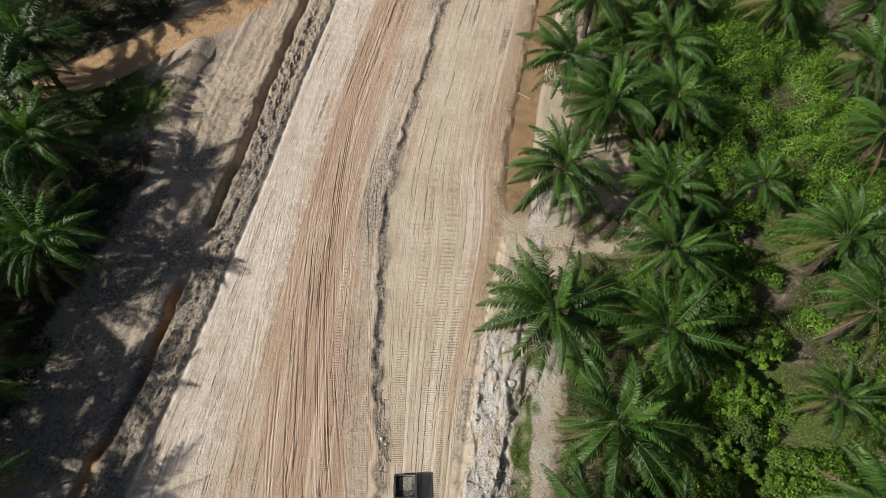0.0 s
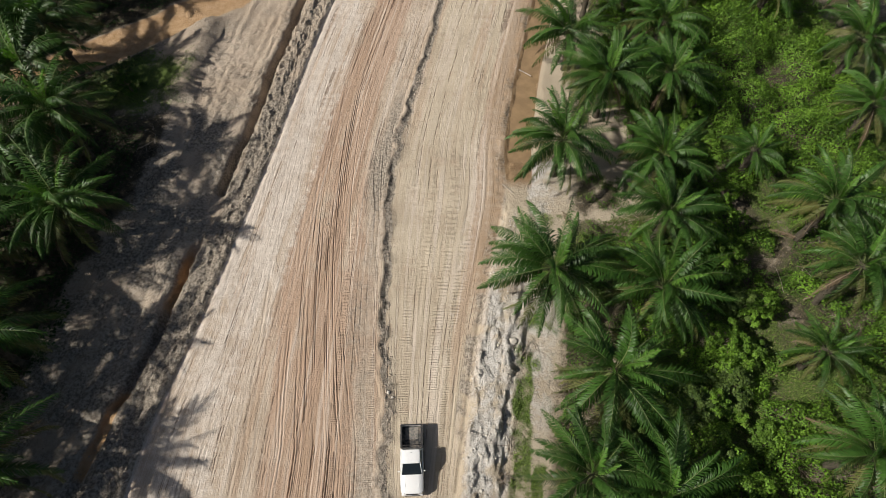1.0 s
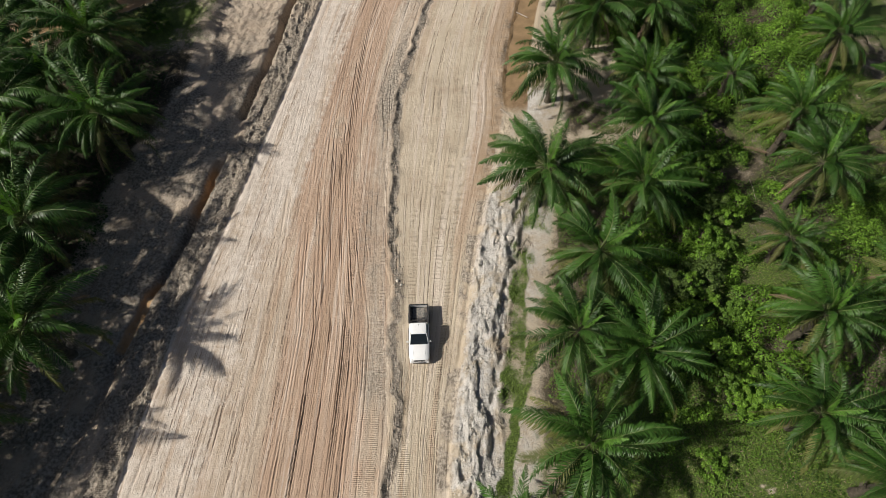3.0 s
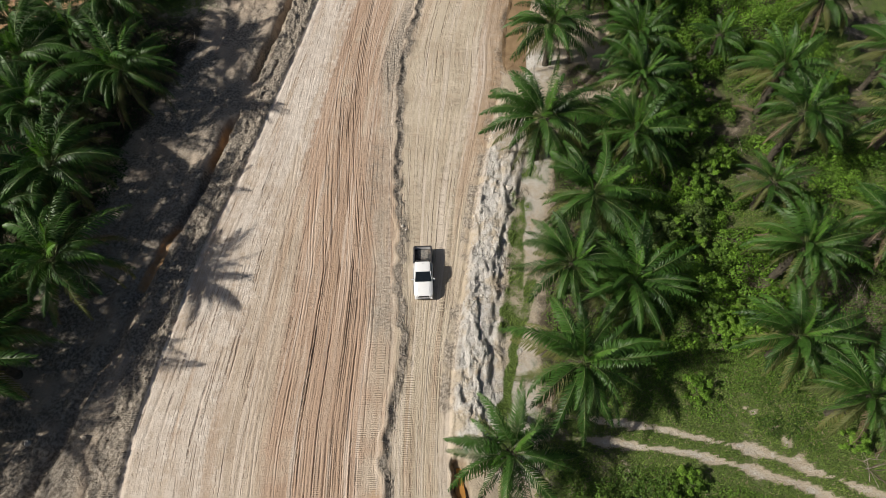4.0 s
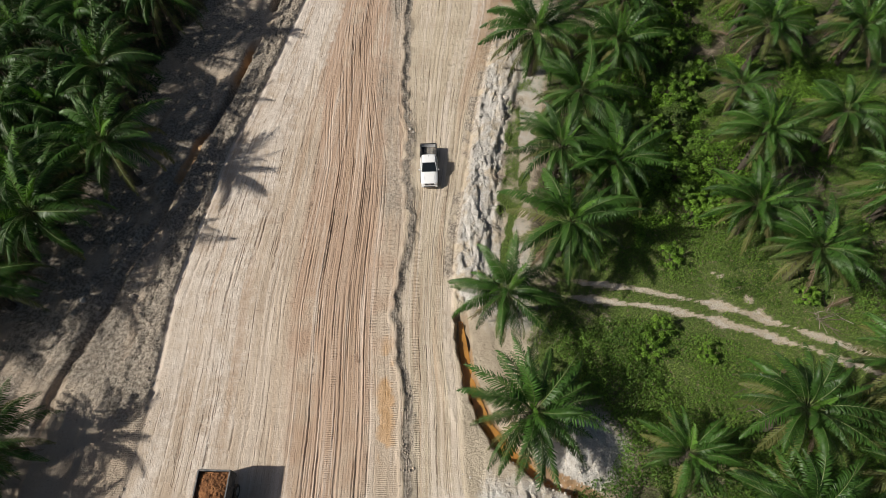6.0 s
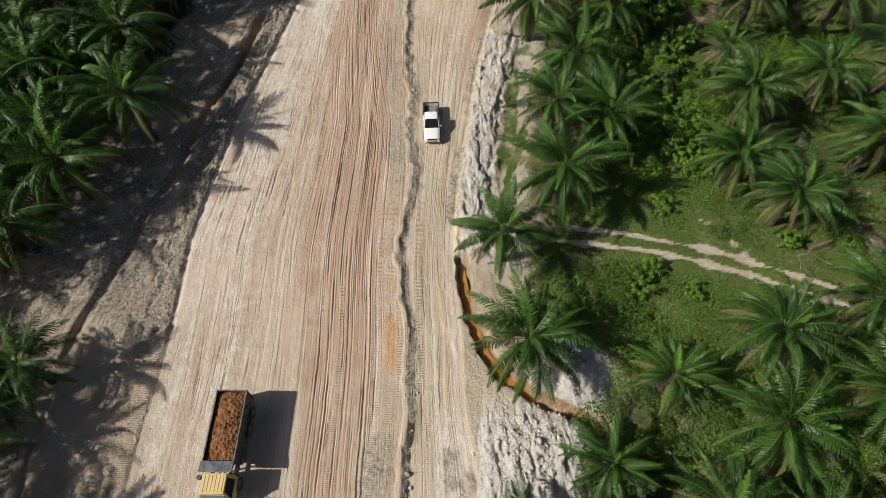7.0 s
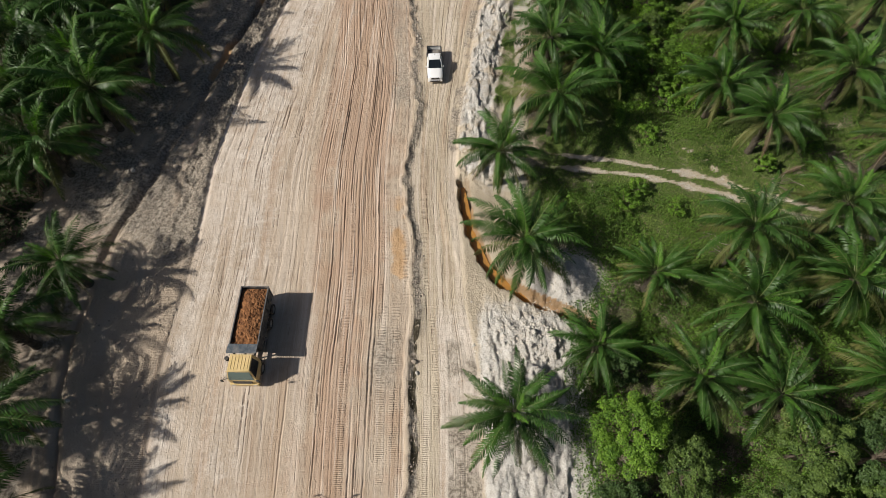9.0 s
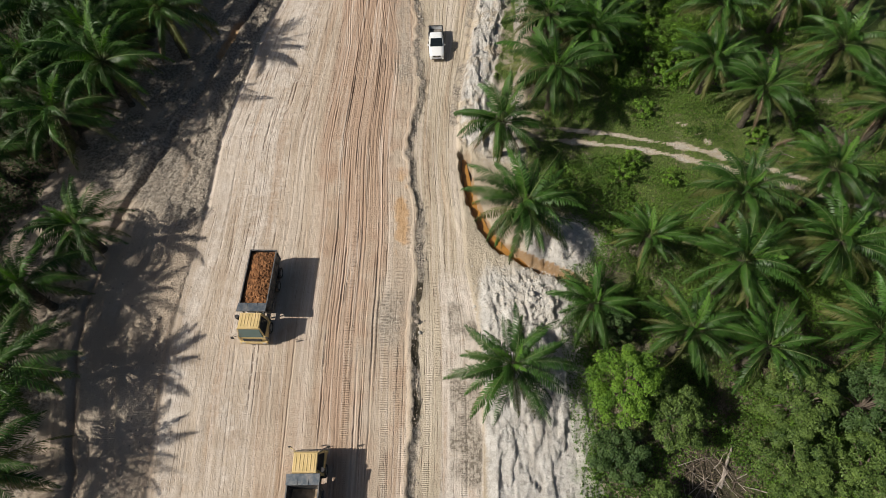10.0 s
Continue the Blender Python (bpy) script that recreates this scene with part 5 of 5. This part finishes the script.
        box(bm, min(s * 0.58, s * 0.83), max(s * 0.58, s * 0.83), 1.22, 1.98, 0.60, 0.86, (0.05, 0.05, 0.08, 0.08))
        part("wheel_box", bm, BED_LINER, car, bevel=0.02)
    bm = bmesh.new()
    box(bm, -0.90, 0.90, 2.60, 2.67, 0.55, 1.09)
    part("tailgate", bm, PAINT_WHITE, car, bevel=0.015)
    bm = bmesh.new()
    box(bm, -0.84, 0.84, 2.57, 2.68, 1.085, 1.125)
    part("tailgate_rail", bm, BLACK_PLASTIC, car, bevel=0.01)
    bm = bmesh.new()
    box(bm, -0.84, 0.84, 0.76, 0.84, 0.55, 1.12)
    part("bed_front", bm, BED_LINER, car, bevel=0.01)
    bm = bmesh.new()
    box(bm, -0.52, 0.52, 1.55, 2.50, 0.604, 0.63)
    part("bed_mat", bm, GREY_MAT, car)
    bm = bmesh.new()
    tube(bm, (-0.70, 0.98, 1.12), (-0.50, 0.98, 1.30), 0.035, 0.035, 8)
    tube(bm, (-0.50, 0.98, 1.30), (0.50, 0.98, 1.30), 0.035, 0.035, 8)
    tube(bm, (0.50, 0.98, 1.30), (0.70, 0.98, 1.12), 0.035, 0.035, 8)
    part("roll_bar", bm, BLACK_PLASTIC, car, "black sports bar over the bed")
    bm = bmesh.new()
    box(bm, -0.80, 0.80, 2.66, 2.80, 0.44, 0.56)
    part("rear_bumper", bm, BLACK_PLASTIC, car, bevel=0.03)
    car.matrix_world = pose(x, y, z, 0, 0, heading)
    return car


def heap(bm, x0, x1, y0, y1, z0, top, seed, rough=1.0):
    nx, ny = 34, 72
    xs, ys = np.linspace(x0, x1, nx + 1), np.linspace(y0, y1, ny + 1)
    gx, gy = np.meshgrid(xs, ys)
    fx, fy = (gx - x0) / (x1 - x0) * 2 - 1, (gy - y0) / (y1 - y0) * 2 - 1
    dome = (1 - np.abs(fx) ** 2.2) * (1 - np.abs(fy) ** 3.5)
    z = z0 + top * dome * (0.85 + 0.5 * fbm(gx * 0.7, gy * 0.7, seed)) + rough * (0.10 * np.abs(fbm(gx * 2.4, gy * 2.4, seed + 9)) + 0.06 * vnoise(gx * 4.5, gy * 4.5, seed + 20) + 0.05 * vnoise(gx * 11, gy * 11, seed + 30))
    vs = [[bm.verts.new((gx[j, i], gy[j, i], z[j, i])) for i in range(nx + 1)] for j in range(ny + 1)]
    for j in range(ny):
        for i in range(nx):
            bm.faces.new((vs[j][i], vs[j][i + 1], vs[j + 1][i + 1], vs[j + 1][i]))
    return bm


def dump_truck(x, y, z, heading, loaded, label):
    truck = tagged(new("dump_truck"), label, "dump truck", "tipper trucks hauling soil")
    for s in (-1, 1):
        bm = bmesh.new()
        box(bm, s * 0.42 - 0.05, s * 0.42 + 0.05, -3.7, 4.0, 0.75, 1.02)
        part("chassis_rail", bm, STEEL_DARK, truck)
        wheel(truck, s * 1.08, -2.62, 0.53, 0.32)
        for yy in (1.55, 2.95):
            wheel(truck, s * 1.12, yy, 0.53, 0.30)
            wheel(truck, s * 0.76, yy, 0.53, 0.30)
        bm = bmesh.new()
        box(bm, s * 0.92 - 0.30, s * 0.92 + 0.30, -1.2, 0.1, 0.55, 1.05)
        part("fuel_tank", bm, STEEL_DARK, truck, bevel=0.06)
        bm = bmesh.new()
        box(bm, s * 1.06 - 0.17, s * 1.06 + 0.17, -3.25, -2.0, 1.08, 1.14)
        part("mudguard", bm, BLACK_PLASTIC, truck, bevel=0.02)
    for yy in (-2.62, 1.55, 2.95):
        bm = bmesh.new()
        tube(bm, (-1.0, yy, 0.53), (1.0, yy, 0.53), 0.09, 0.09, 8)
        part("axle", bm, STEEL_DARK, truck)
    # tipping body
    bm = bmesh.new()
    box(bm, -1.12, 1.12, -1.28, 4.12, 1.14, 1.24)
    body = part("tipping_body", bm, DUSTY_STEEL if not loaded else STEEL_DARK, truck)
    for s in (-1, 1):
        bm = bmesh.new()
        plate(bm, [(s * 1.14, -1.30, 1.18), (s * 1.14, 4.14, 1.18), (s * 1.21, 4.14, 2.80), (s * 1.21, -1.30, 2.80)], 0.05 * s)
        part("body_side", bm, STEEL_DARK, body)
        bm = bmesh.new()
        box(bm, s * 1.20 - 0.055, s * 1.20 + 0.055, -1.32, 4.16, 2.76, 2.88)
        part("top_rail", bm, STEEL_DARK, body, bevel=0.012)
        for k in range(7):
            yy = -1.15 + k * 0.86
            bm = bmesh.new()
            loft(bm, [[(s * 1.12, yy - 0.06, 1.2), (s * 1.22, yy - 0.05, 1.2), (s * 1.22, yy + 0.05, 1.2), (s * 1.12, yy + 0.06, 1.2)],
                      [(s * 1.19, yy - 0.06, 2.78), (s * 1.275, yy - 0.05, 2.78), (s * 1.275, yy + 0.05, 2.78), (s * 1.19, yy + 0.06, 2.78)]])
            part("side_rib", bm, STEEL_DARK, body)
    bm = bmesh.new()
    plate(bm, [(-1.16, 4.10, 1.2), (1.16, 4.10, 1.2), (1.18, 4.16, 2.78), (-1.18, 4.16, 2.78)], 0.06)
    part("tailgate", bm, STEEL_DARK, body)
    bm = bmesh.new()
    box(bm, -1.26, 1.26, 4.08, 4.19, 2.74, 2.86)
    part("tailgate_bar", bm, STEEL_DARK, body, bevel=0.015)
    bm = bmesh.new()
    plate(bm, [(-1.17, -1.28, 1.2), (1.17, -1.28, 1.2), (1.19, -1.36, 2.95), (-1.19, -1.36, 2.95)], 0.06)
    part("headboard", bm, STEEL_DARK, body)
    bm = bmesh.new()
    plate(bm, [(-1.26, -1.30, 2.94), (1.26, -1.30, 2.94), (1.26, -2.06, 3.02), (-1.26, -2.06, 3.02)], 0.06)
    box(bm, -1.27, 1.27, -2.10, -2.04, 2.93, 3.06)
    part("cab_guard", bm, STEEL_BLUE, body, "blue-grey steel canopy over the cab")
    for xx in (-0.42, 0.42):
        bm = bmesh.new()
        box(bm, xx - 0.03, xx + 0.03, -2.03, -1.33, 2.99, 3.05)
        part("guard_rib", bm, STEEL_BLUE, body)
    for s in (-1, 1):
        bm = bmesh.new()
        plate(bm, [(s * 1.25, -1.30, 2.62), (s * 1.25, -1.30, 2.98), (s * 1.25, -2.06, 3.03), (s * 1.25, -2.06, 2.92)], 0.05 * s)
        part("guard_cheek", bm, STEEL_DARK, body)
    if loaded:
        bm = heap(bmesh.new(), -1.15, 1.15, -1.24, 4.06, 2.52, 0.40, 77)
        part("soil_load", bm, LOAD_SOIL, body, "heaped reddish brown soil")
        for k in range(150):
            r = np.random.default_rng(900 + k)
            bm = bmesh.new()
            bmesh.ops.create_icosphere(bm, subdivisions=1, radius=0.03 + 0.12 * float(r.random()) ** 2)
            for v in bm.verts:
                v.co *= float(r.uniform(0.75, 1.2))
            clod = part("clod", bm, LOAD_SOIL, body)
            px, py = float(r.uniform(-0.95, 0.95)), float(r.uniform(-0.9, 3.8))
            clod.location = (px, py, 2.47 + 0.36 * (1 - abs(px / 1.15) ** 2.2) * (1 - abs((py - 1.41) / 2.65) ** 3.5))
    else:
        bm = heap(bmesh.new(), -1.10, 1.10, -1.24, 4.06, 1.245, 0.06, 78, 0.4)
        part("soil_residue", bm, DUSTY_STEEL, body, "thin dusty sand on the bare bed floor")
    # cab
    bm = bmesh.new()
    loft(bm, [[(-1.20, yy0, zz), (1.20, yy0, zz), (1.20, -2.16, zz), (-1.20, -2.16, zz)] for yy0, zz in ((-4.02, 0.80), (-4.06, 1.2), (-4.02, 1.72))])
    cab = part("cab", bm, PAINT_YELLOW, truck, "dusty yellow paint", bevel=0.05)
    bm = bmesh.new()
    loft(bm, [[(-0.94 * f, -3.62, zz), (0.94 * f, -3.62, zz), (0.94 * f, -2.20, zz), (-0.94 * f, -2.20, zz)] for f, zz in ((1.0, 2.80), (1.0, 2.87), (0.95, 2.93))])
    roof = part("cab_roof", bm, PAINT_YELLOW, cab, bevel=0.02)
    for k in range(6):
        xx = -0.70 + 0.28 * k
        bm = bmesh.new()
        box(bm, xx - 0.05, xx + 0.05, -3.50, -2.30, 2.925, 2.955, (0.02, 0.02, 0.05, 0.05))
        part("roof_rib", bm, PAINT_YELLOW, cab)
    for s in (-1, 1):
        for pts in ([(s * 1.19, -3.98, 1.70), (s * 1.19, -3.84, 1.70), (s * 0.93, -3.50, 2.82), (s * 0.93, -3.62, 2.82)],
                    [(s * 1.19, -2.42, 1.70), (s * 1.19, -2.16, 1.70), (s * 0.93, -2.20, 2.82), (s * 0.93, -2.42, 2.82)]):
            bm = bmesh.new()
            plate(bm, pts, 0.07 * s)
            part("pillar", bm, PAINT_YELLOW, cab)
        bm = bmesh.new()
        plate(bm, [(s * 1.175, -3.86, 1.72), (s * 1.175, -2.42, 1.72), (s * 0.915, -2.42, 2.80), (s * 0.915, -3.52, 2.80)], 0.02 * s)
        part("side_window", bm, GLASS, cab)
        bm = bmesh.new()
        plate(bm, [(s * 1.205, -3.72, 1.02), (s * 1.205, -2.40, 1.02), (s * 1.205, -2.40, 1.68), (s * 1.205, -3.72, 1.68)], -0.015 * s)
        door = part("door", bm, PAINT_YELLOW, cab)
        bm = bmesh.new()
        box(bm, s * 1.215 - 0.02, s * 1.215 + 0.02, -2.62, -2.46, 1.42, 1.47)
        part("door_handle", bm, BLACK_PLASTIC, cab)
        bm = bmesh.new()
        tube(bm, (s * 1.12, -3.95, 1.9), (s * 1.50, -4.18, 2.15), 0.025, 0.025, 6)
        tube(bm, (s * 1.12, -3.95, 2.4), (s * 1.50, -4.18, 2.20), 0.02, 0.02, 6)
        part("mirror_arm", bm, BLACK_PLASTIC if s < 0 else PAINT_YELLOW, cab)
        bm = bmesh.new()
        box(bm, s * 1.52 - 0.11, s * 1.52 + 0.11, -4.24, -4.16, 1.80, 2.24)
        part("wing_mirror", bm, BLACK_PLASTIC, cab, bevel=0.02)
        bm = bmesh.new()
        box(bm, s * 0.92 - 0.16, s * 0.92 + 0.16, -4.20, -4.13, 0.66, 0.86)
        part("headlight", bm, LAMP_GLASS, truck, bevel=0.02)
        bm = bmesh.new()
        tube(bm, (s * 0.5, -4.02, 1.76), (s * 0.5 + 0.55, -3.93, 1.98), 0.015, 0.012, 5)
        part("wiper", bm, BLACK_PLASTIC, cab)
    bm = bmesh.new()
    plate(bm, [(-1.06, -4.00, 1.74), (1.06, -4.00, 1.74), (0.86, -3.63, 2.80), (-0.86, -3.63, 2.80)], -0.02)
    part("windscreen", bm, GLASS_GREEN, cab)
    bm = bmesh.new()
    plate(bm, [(-1.16, -2.155, 1.70), (1.16, -2.155, 1.70), (0.92, -2.20, 2.82), (-0.92, -2.20, 2.82)], 0.04)
    part("cab_back", bm, PAINT_YELLOW, cab)
    bm = bmesh.new()
    box(bm, -1.02, 1.02, -3.70, -3.64, 2.80, 2.90)
    part("sun_visor", bm, PAINT_YELLOW, cab, bevel=0.015)
    bm = bmesh.new()
    box(bm, -1.24, 1.24, -4.18, -3.90, 0.48, 0.92)
    part("front_bumper", bm, PAINT_YELLOW, truck, bevel=0.04)
    bm = bmesh.new()
    box(bm, -0.80, 0.80, -4.10, -4.05, 1.00, 1.45)
    for k in range(4):
        box(bm, -0.78, 0.78, -4.13, -4.09, 1.04 + 0.1 * k, 1.09 + 0.1 * k)
    part("grille", bm, BLACK_PLASTIC, cab)
    bm = bmesh.new()
    tube(bm, (-1.30, -2.42, 1.1), (-1.30, -2.42, 2.35), 0.07, 0.07, 10)
    tube(bm, (-1.30, -2.42, 2.30), (-1.30, -2.42, 2.62), 0.18, 0.18, 14)
    tube(bm, (-1.30, -2.42, 1.2), (-1.0, -2.30, 1.2), 0.05, 0.05, 8)
    part("air_filter", bm, BLACK_PLASTIC, truck, "black drum air filter on its stack", bevel=0)
    bm = bmesh.new()
    tube(bm, (-0.9, -1.86, 0.9), (-0.9, -1.86, 2.5), 0.07, 0.07, 10)
    part("exhaust_stack", bm, STEEL_DARK, truck)
    truck.matrix_world = pose(x, y, z, 0, 0, heading)
    return truck


pickup(-3.08, 3.85, 0.02, 1.5)
dump_truck(-19.25, -31.25, DECK_Z + 0.02, -1.2, True, "dusty yellow dump truck loaded with red-brown soil on sand")
dump_truck(-13.15, -48.75, DECK_Z + 0.02, 180.0, False, "dusty yellow dump truck with an empty bed on rutted soil")

# ---------------------------------------------------------------- stones, spoil and dead wood
ROCK_GREY = surface("grey_stone", (0.35, 0.30, 0.25), 0.92, 0, 0.4, 2.5, 0.5, DUST, 0.6)
ROCK_WHITE = surface("white_clay_stone", (0.56, 0.525, 0.47), 0.92, 0, 0.3, 2.5, 0.5, DUST, 0.35)


def stones_mesh(xs, ys, radii, seed, sink=0.35):
    """Many rough stones in one mesh."""
    r = np.random.default_rng(seed)
    base = np.array([(a, b, c) for c in (-0.62, 0.62) for b in (-0.62, 0.62) for a in (-0.62, 0.62)])
    tri = np.array([(0, 2, 3), (0, 3, 1), (4, 5, 7), (4, 7, 6), (0, 1, 5), (0, 5, 4), (2, 6, 7), (2, 7, 3), (0, 4, 6), (0, 6, 2), (1, 3, 7), (1, 7, 5)])
    n = len(xs)
    z = ground(xs, ys)[0]
    lumps = base[None] * r.uniform(0.45, 1.35, (n, len(base), 3)) * radii[:, None, None] * r.uniform(0.7, 1.3, (n, 1, 3)) * np.array([1, 1, 0.7])
    a = r.uniform(0, 2 * np.pi, n)
    c, s = np.cos(a)[:, None], np.sin(a)[:, None]
    lumps = np.stack([lumps[..., 0] * c - lumps[..., 1] * s, lumps[..., 0] * s + lumps[..., 1] * c, lumps[..., 2]], -1)
    verts = lumps + np.stack([xs, ys, z + radii * (0.55 - sink * 1.6)], 1)[:, None]
    faces = tri[None] + (np.arange(n) * len(base))[:, None, None]
    return verts.reshape(-1, 3), faces.reshape(-1, 3)


def rubble(name, label, xs, ys, radii, mat, seed):
    v, f = stones_mesh(xs, ys, radii, seed, 0.5)
    return tagged(new(name, mesh_from(name, v, f, (mat,))), label, "rubble", kind="stuff")


r = np.random.default_rng(41)
ys = r.uniform(-56, 49, 3600)
ys = ys[(vnoise(ys * 0.12, 0, 9) + r.normal(0, 0.35, len(ys))) > -0.25]
rubble("rubble", "grey stones crumbled along the foot of the step", STEP(ys) + np.clip(r.normal(0.42, 0.3, len(ys)), -0.1, 1.3), ys, 0.03 + 0.12 * r.random(len(ys)) ** 3, ROCK_GREY, 42)
ys = r.uniform(-14, 27, 3600)
ys = ys[(fbm(ys * 0.25, 0 * ys, 91) + r.normal(0, 0.3, len(ys))) > -0.15]
xs = RIGHT(ys) + 0.3 + 4.2 * r.beta(1.5, 2.4, len(ys))
rubble("spoil_lumps", "lumps of white clay tipped along the road edge", xs, ys, 0.03 + 0.13 * r.random(len(ys)) ** 4, ROCK_WHITE, 43)
n = 2600
rubble("spoil_lumps", "white clay lumps on a tipped heap", r.normal(5.3, 2.0, n), r.normal(-31.5, 2.0, n), 0.03 + 0.16 * r.random(n) ** 4, ROCK_WHITE, 44)
n = 700
rubble("spoil_lumps", "pale lumps on the heap behind the channel", r.normal(9.8, 1.3, n), r.normal(-26.2, 1.3, n), 0.03 + 0.12 * r.random(n) ** 3, ROCK_WHITE, 45)
ys = r.uniform(-56, 66, 3800)
rubble("rubble", "grey crumbs of soil on the road shoulder", LEFT(ys) - np.abs(r.normal(0.9, 0.9, len(ys))), ys, 0.025 + 0.10 * r.random(len(ys)) ** 4, ROCK_GREY, 46)
n = 5200
rubble("clods", "loose clods on the cleared strip", r.uniform(-36, -26, n), r.uniform(-50, 45, n), 0.025 + 0.11 * r.random(n) ** 5, ROCK_GREY, 47)
n = 1300
ys = r.uniform(-56, 66, n)
rubble("pebbles", "scattered pebbles on the carriageway", LEFT(ys) + (RIGHT(ys) - LEFT(ys)) * r.random(n), ys, 0.02 + 0.07 * r.random(n) ** 6, ROCK_GREY, 48)


def boulder(x, y, radius, mat, label, seed):
    r = np.random.default_rng(seed)
    bm = bmesh.new()
    bmesh.ops.create_icosphere(bm, subdivisions=2, radius=radius)
    for v in bm.verts:
        k = 1 + 0.28 * float(vnoise(v.co.x / radius * 1.3 + seed, v.co.y / radius * 1.3 + v.co.z / radius, seed)) + 0.06 * r.normal()
        v.co = Vector((v.co.x * k, v.co.y * k * 0.85, v.co.z * k * 0.7))
    for _ in range(11):
        n, d = Vector(r.normal(size=3)).normalized(), radius * r.uniform(0.42, 0.72)
        for v in bm.verts:
            v.co -= n * max(0.0, v.co.dot(n) - d)
    ob = tagged(part("boulder", bm, mat), label, "rock", "loose boulders")
    ob.location = (x, y, ground_z(x, y) + radius * 0.25)
    ob.rotation_euler = (0, 0, r.uniform(0, 6))
    return ob


for k, (x, y, s, white) in enumerate([(5.8, 13.9, 0.50, 1), (-5.2, 9.4, 0.22, 1), (-4.9, 9.0, 0.17, 1), (-21.9, 26.2, 0.38, 0), (-22.7, 19.6, 0.30, 0), (-23.2, 17.8, 0.34, 0), (-35.8, -11.4, 0.40, 1),
                                      (-5.0, -33.2, 0.30, 0), (-4.7, -34.2, 0.22, 1), (2.4, 1.5, 0.20, 1), (3.2, 5.2, 0.17, 1), (1.6, -5.0, 0.18, 1), (-31.3, -11.0, 0.34, 0), (-34.6, -36.5, 0.28, 1)]):
    boulder(x, y, s, ROCK_WHITE if white else ROCK_GREY, "pale clay boulder lying on the spoil" if white else "grey boulder on the road shoulder", 700 + k)


def brushwood(x, y, reach, count, seed, label):
    """A heap of thin dead branches, lying crosswise."""
    r = np.random.default_rng(seed)
    pile = tagged(new("brushwood_pile"), label, "dead wood", "dead wood")
    z = ground_z(x, y)
    pile.location = (x, y, z)
    for k in range(count):
        bm = bmesh.new()
        a, l = r.uniform(0, math.pi), r.uniform(0.5, 1.0) * reach
        cx, cy = r.normal(0, reach * 0.28, 2)
        h = 0.04 + (0.6 if reach > 2.9 else 0.30) * r.random()
        p = [Vector((cx + math.cos(a) * l * t + 0.06 * r.normal(), cy + math.sin(a) * l * t + 0.06 * r.normal(), h + 0.14 * t * r.normal())) for t in (-0.5, -0.1, 0.25, 0.5)]
        lie = lay(np.array([x + q.x for q in p]), np.array([y + q.y for q in p]))[0]
        p = [Vector((q.x, q.y, max(q.z, float(g) - z + 0.02))) for q, g in zip(p, lie)]
        rad = r.uniform(0.018, 0.05)
        for i in range(3):
            tube(bm, p[i], p[i + 1], rad * (1 - 0.25 * i), rad * (0.75 - 0.25 * i), 5, i in (0, 2))
        part("branch", bm, BARK if k % 3 else DEADWOOD, pile)
    return pile


for k, (x, y, reach, count) in enumerate([(34.0, 20.0, 2.6, 14), (33.5, 12.6, 2.8, 16), (36.5, 15.5, 2.4, 10), (37.0, 26.5, 2.6, 12), (28.8, 3.5, 2.2, 10), (34.0, -13.4, 2.8, 16), (24.0, -2.2, 2.4, 12),
                                          (18.6, -46.2, 3.4, 26), (17.4, -47.6, 3.2, 20), (20.4, -47.2, 3.0, 18), (6.9, 13.0, 1.8, 12), (24.5, -21.5, 2.2, 8), (-32.6, 36.5, 2.2, 14), (-31.5, 32.0, 2.0, 10), (38.5, 3.0, 2.6, 10), (4.3, 2.2, 1.5, 12), (4.9, 5.0, 1.4, 10), (3.6, -4.0, 1.3, 8)]):
    brushwood(x, y, reach, count, 800 + k, "bleached dead branches lying in dry litter" if x > 0 else "tangle of dead roots and twigs on bare soil")


def fallen_frond(x, y, turn, s):
    ob = tagged(new("fallen_frond", FRONDS["dead"][0]), "dry fallen palm frond lying on the ground", "palm frond", "fallen fronds")
    ob.matrix_basis = pose(x, y, ground_z(x, y) + 0.12 + 0.6 * s, 0, -12, turn) @ Matrix.Diagonal((s, s, 0.35 * s, 1))
    return ob


for x, y, turn, s in [(33.0, 17.5, 20, 0.8), (35.0, 24.0, 150, 0.8), (36.5, -12.0, 200, 0.75), (30.5, 4.5, 80, 0.7), (24.8, -1.0, 310, 0.7), (37.5, 9.0, 40, 0.8), (12.5, 25.5, 100, 0.7), (26.5, -20.0, 30, 0.7)]:
    fallen_frond(x, y, turn, s)


def log(x, y, length, turn, radius, label):
    bm = bmesh.new()
    for k in range(4):
        a, b = length * (k / 4 - 0.5), length * ((k + 1) / 4 - 0.5)
        tube(bm, (a, 0.05 * math.sin(k), 0.03 * k), (b, 0.05 * math.sin(k + 1), 0.03 * (k + 1)), radius * (1 - 0.1 * k), radius * (0.9 - 0.1 * k), 7, k in (0, 3))
    ob = tagged(part("log", bm, DEADWOOD), label, "log", "dead wood")
    ob.matrix_basis = pose(x, y, max(ground_z(x, y), -0.31) + radius * 0.8, 0, 0, turn)
    return ob


log(9.6, 48.6, 2.4, -38, 0.09, "pale bare log lying across the muddy trench")
log(6.5, 31.0, 1.6, -50, 0.06, "short pale stick at the muddy road edge")
log(20.2, -46.0, 3.6, 62, 0.13, "long bare fallen branch below the trees")
log(19.2, -47.4, 3.2, 48, 0.11, "long bare fallen branch below the trees")
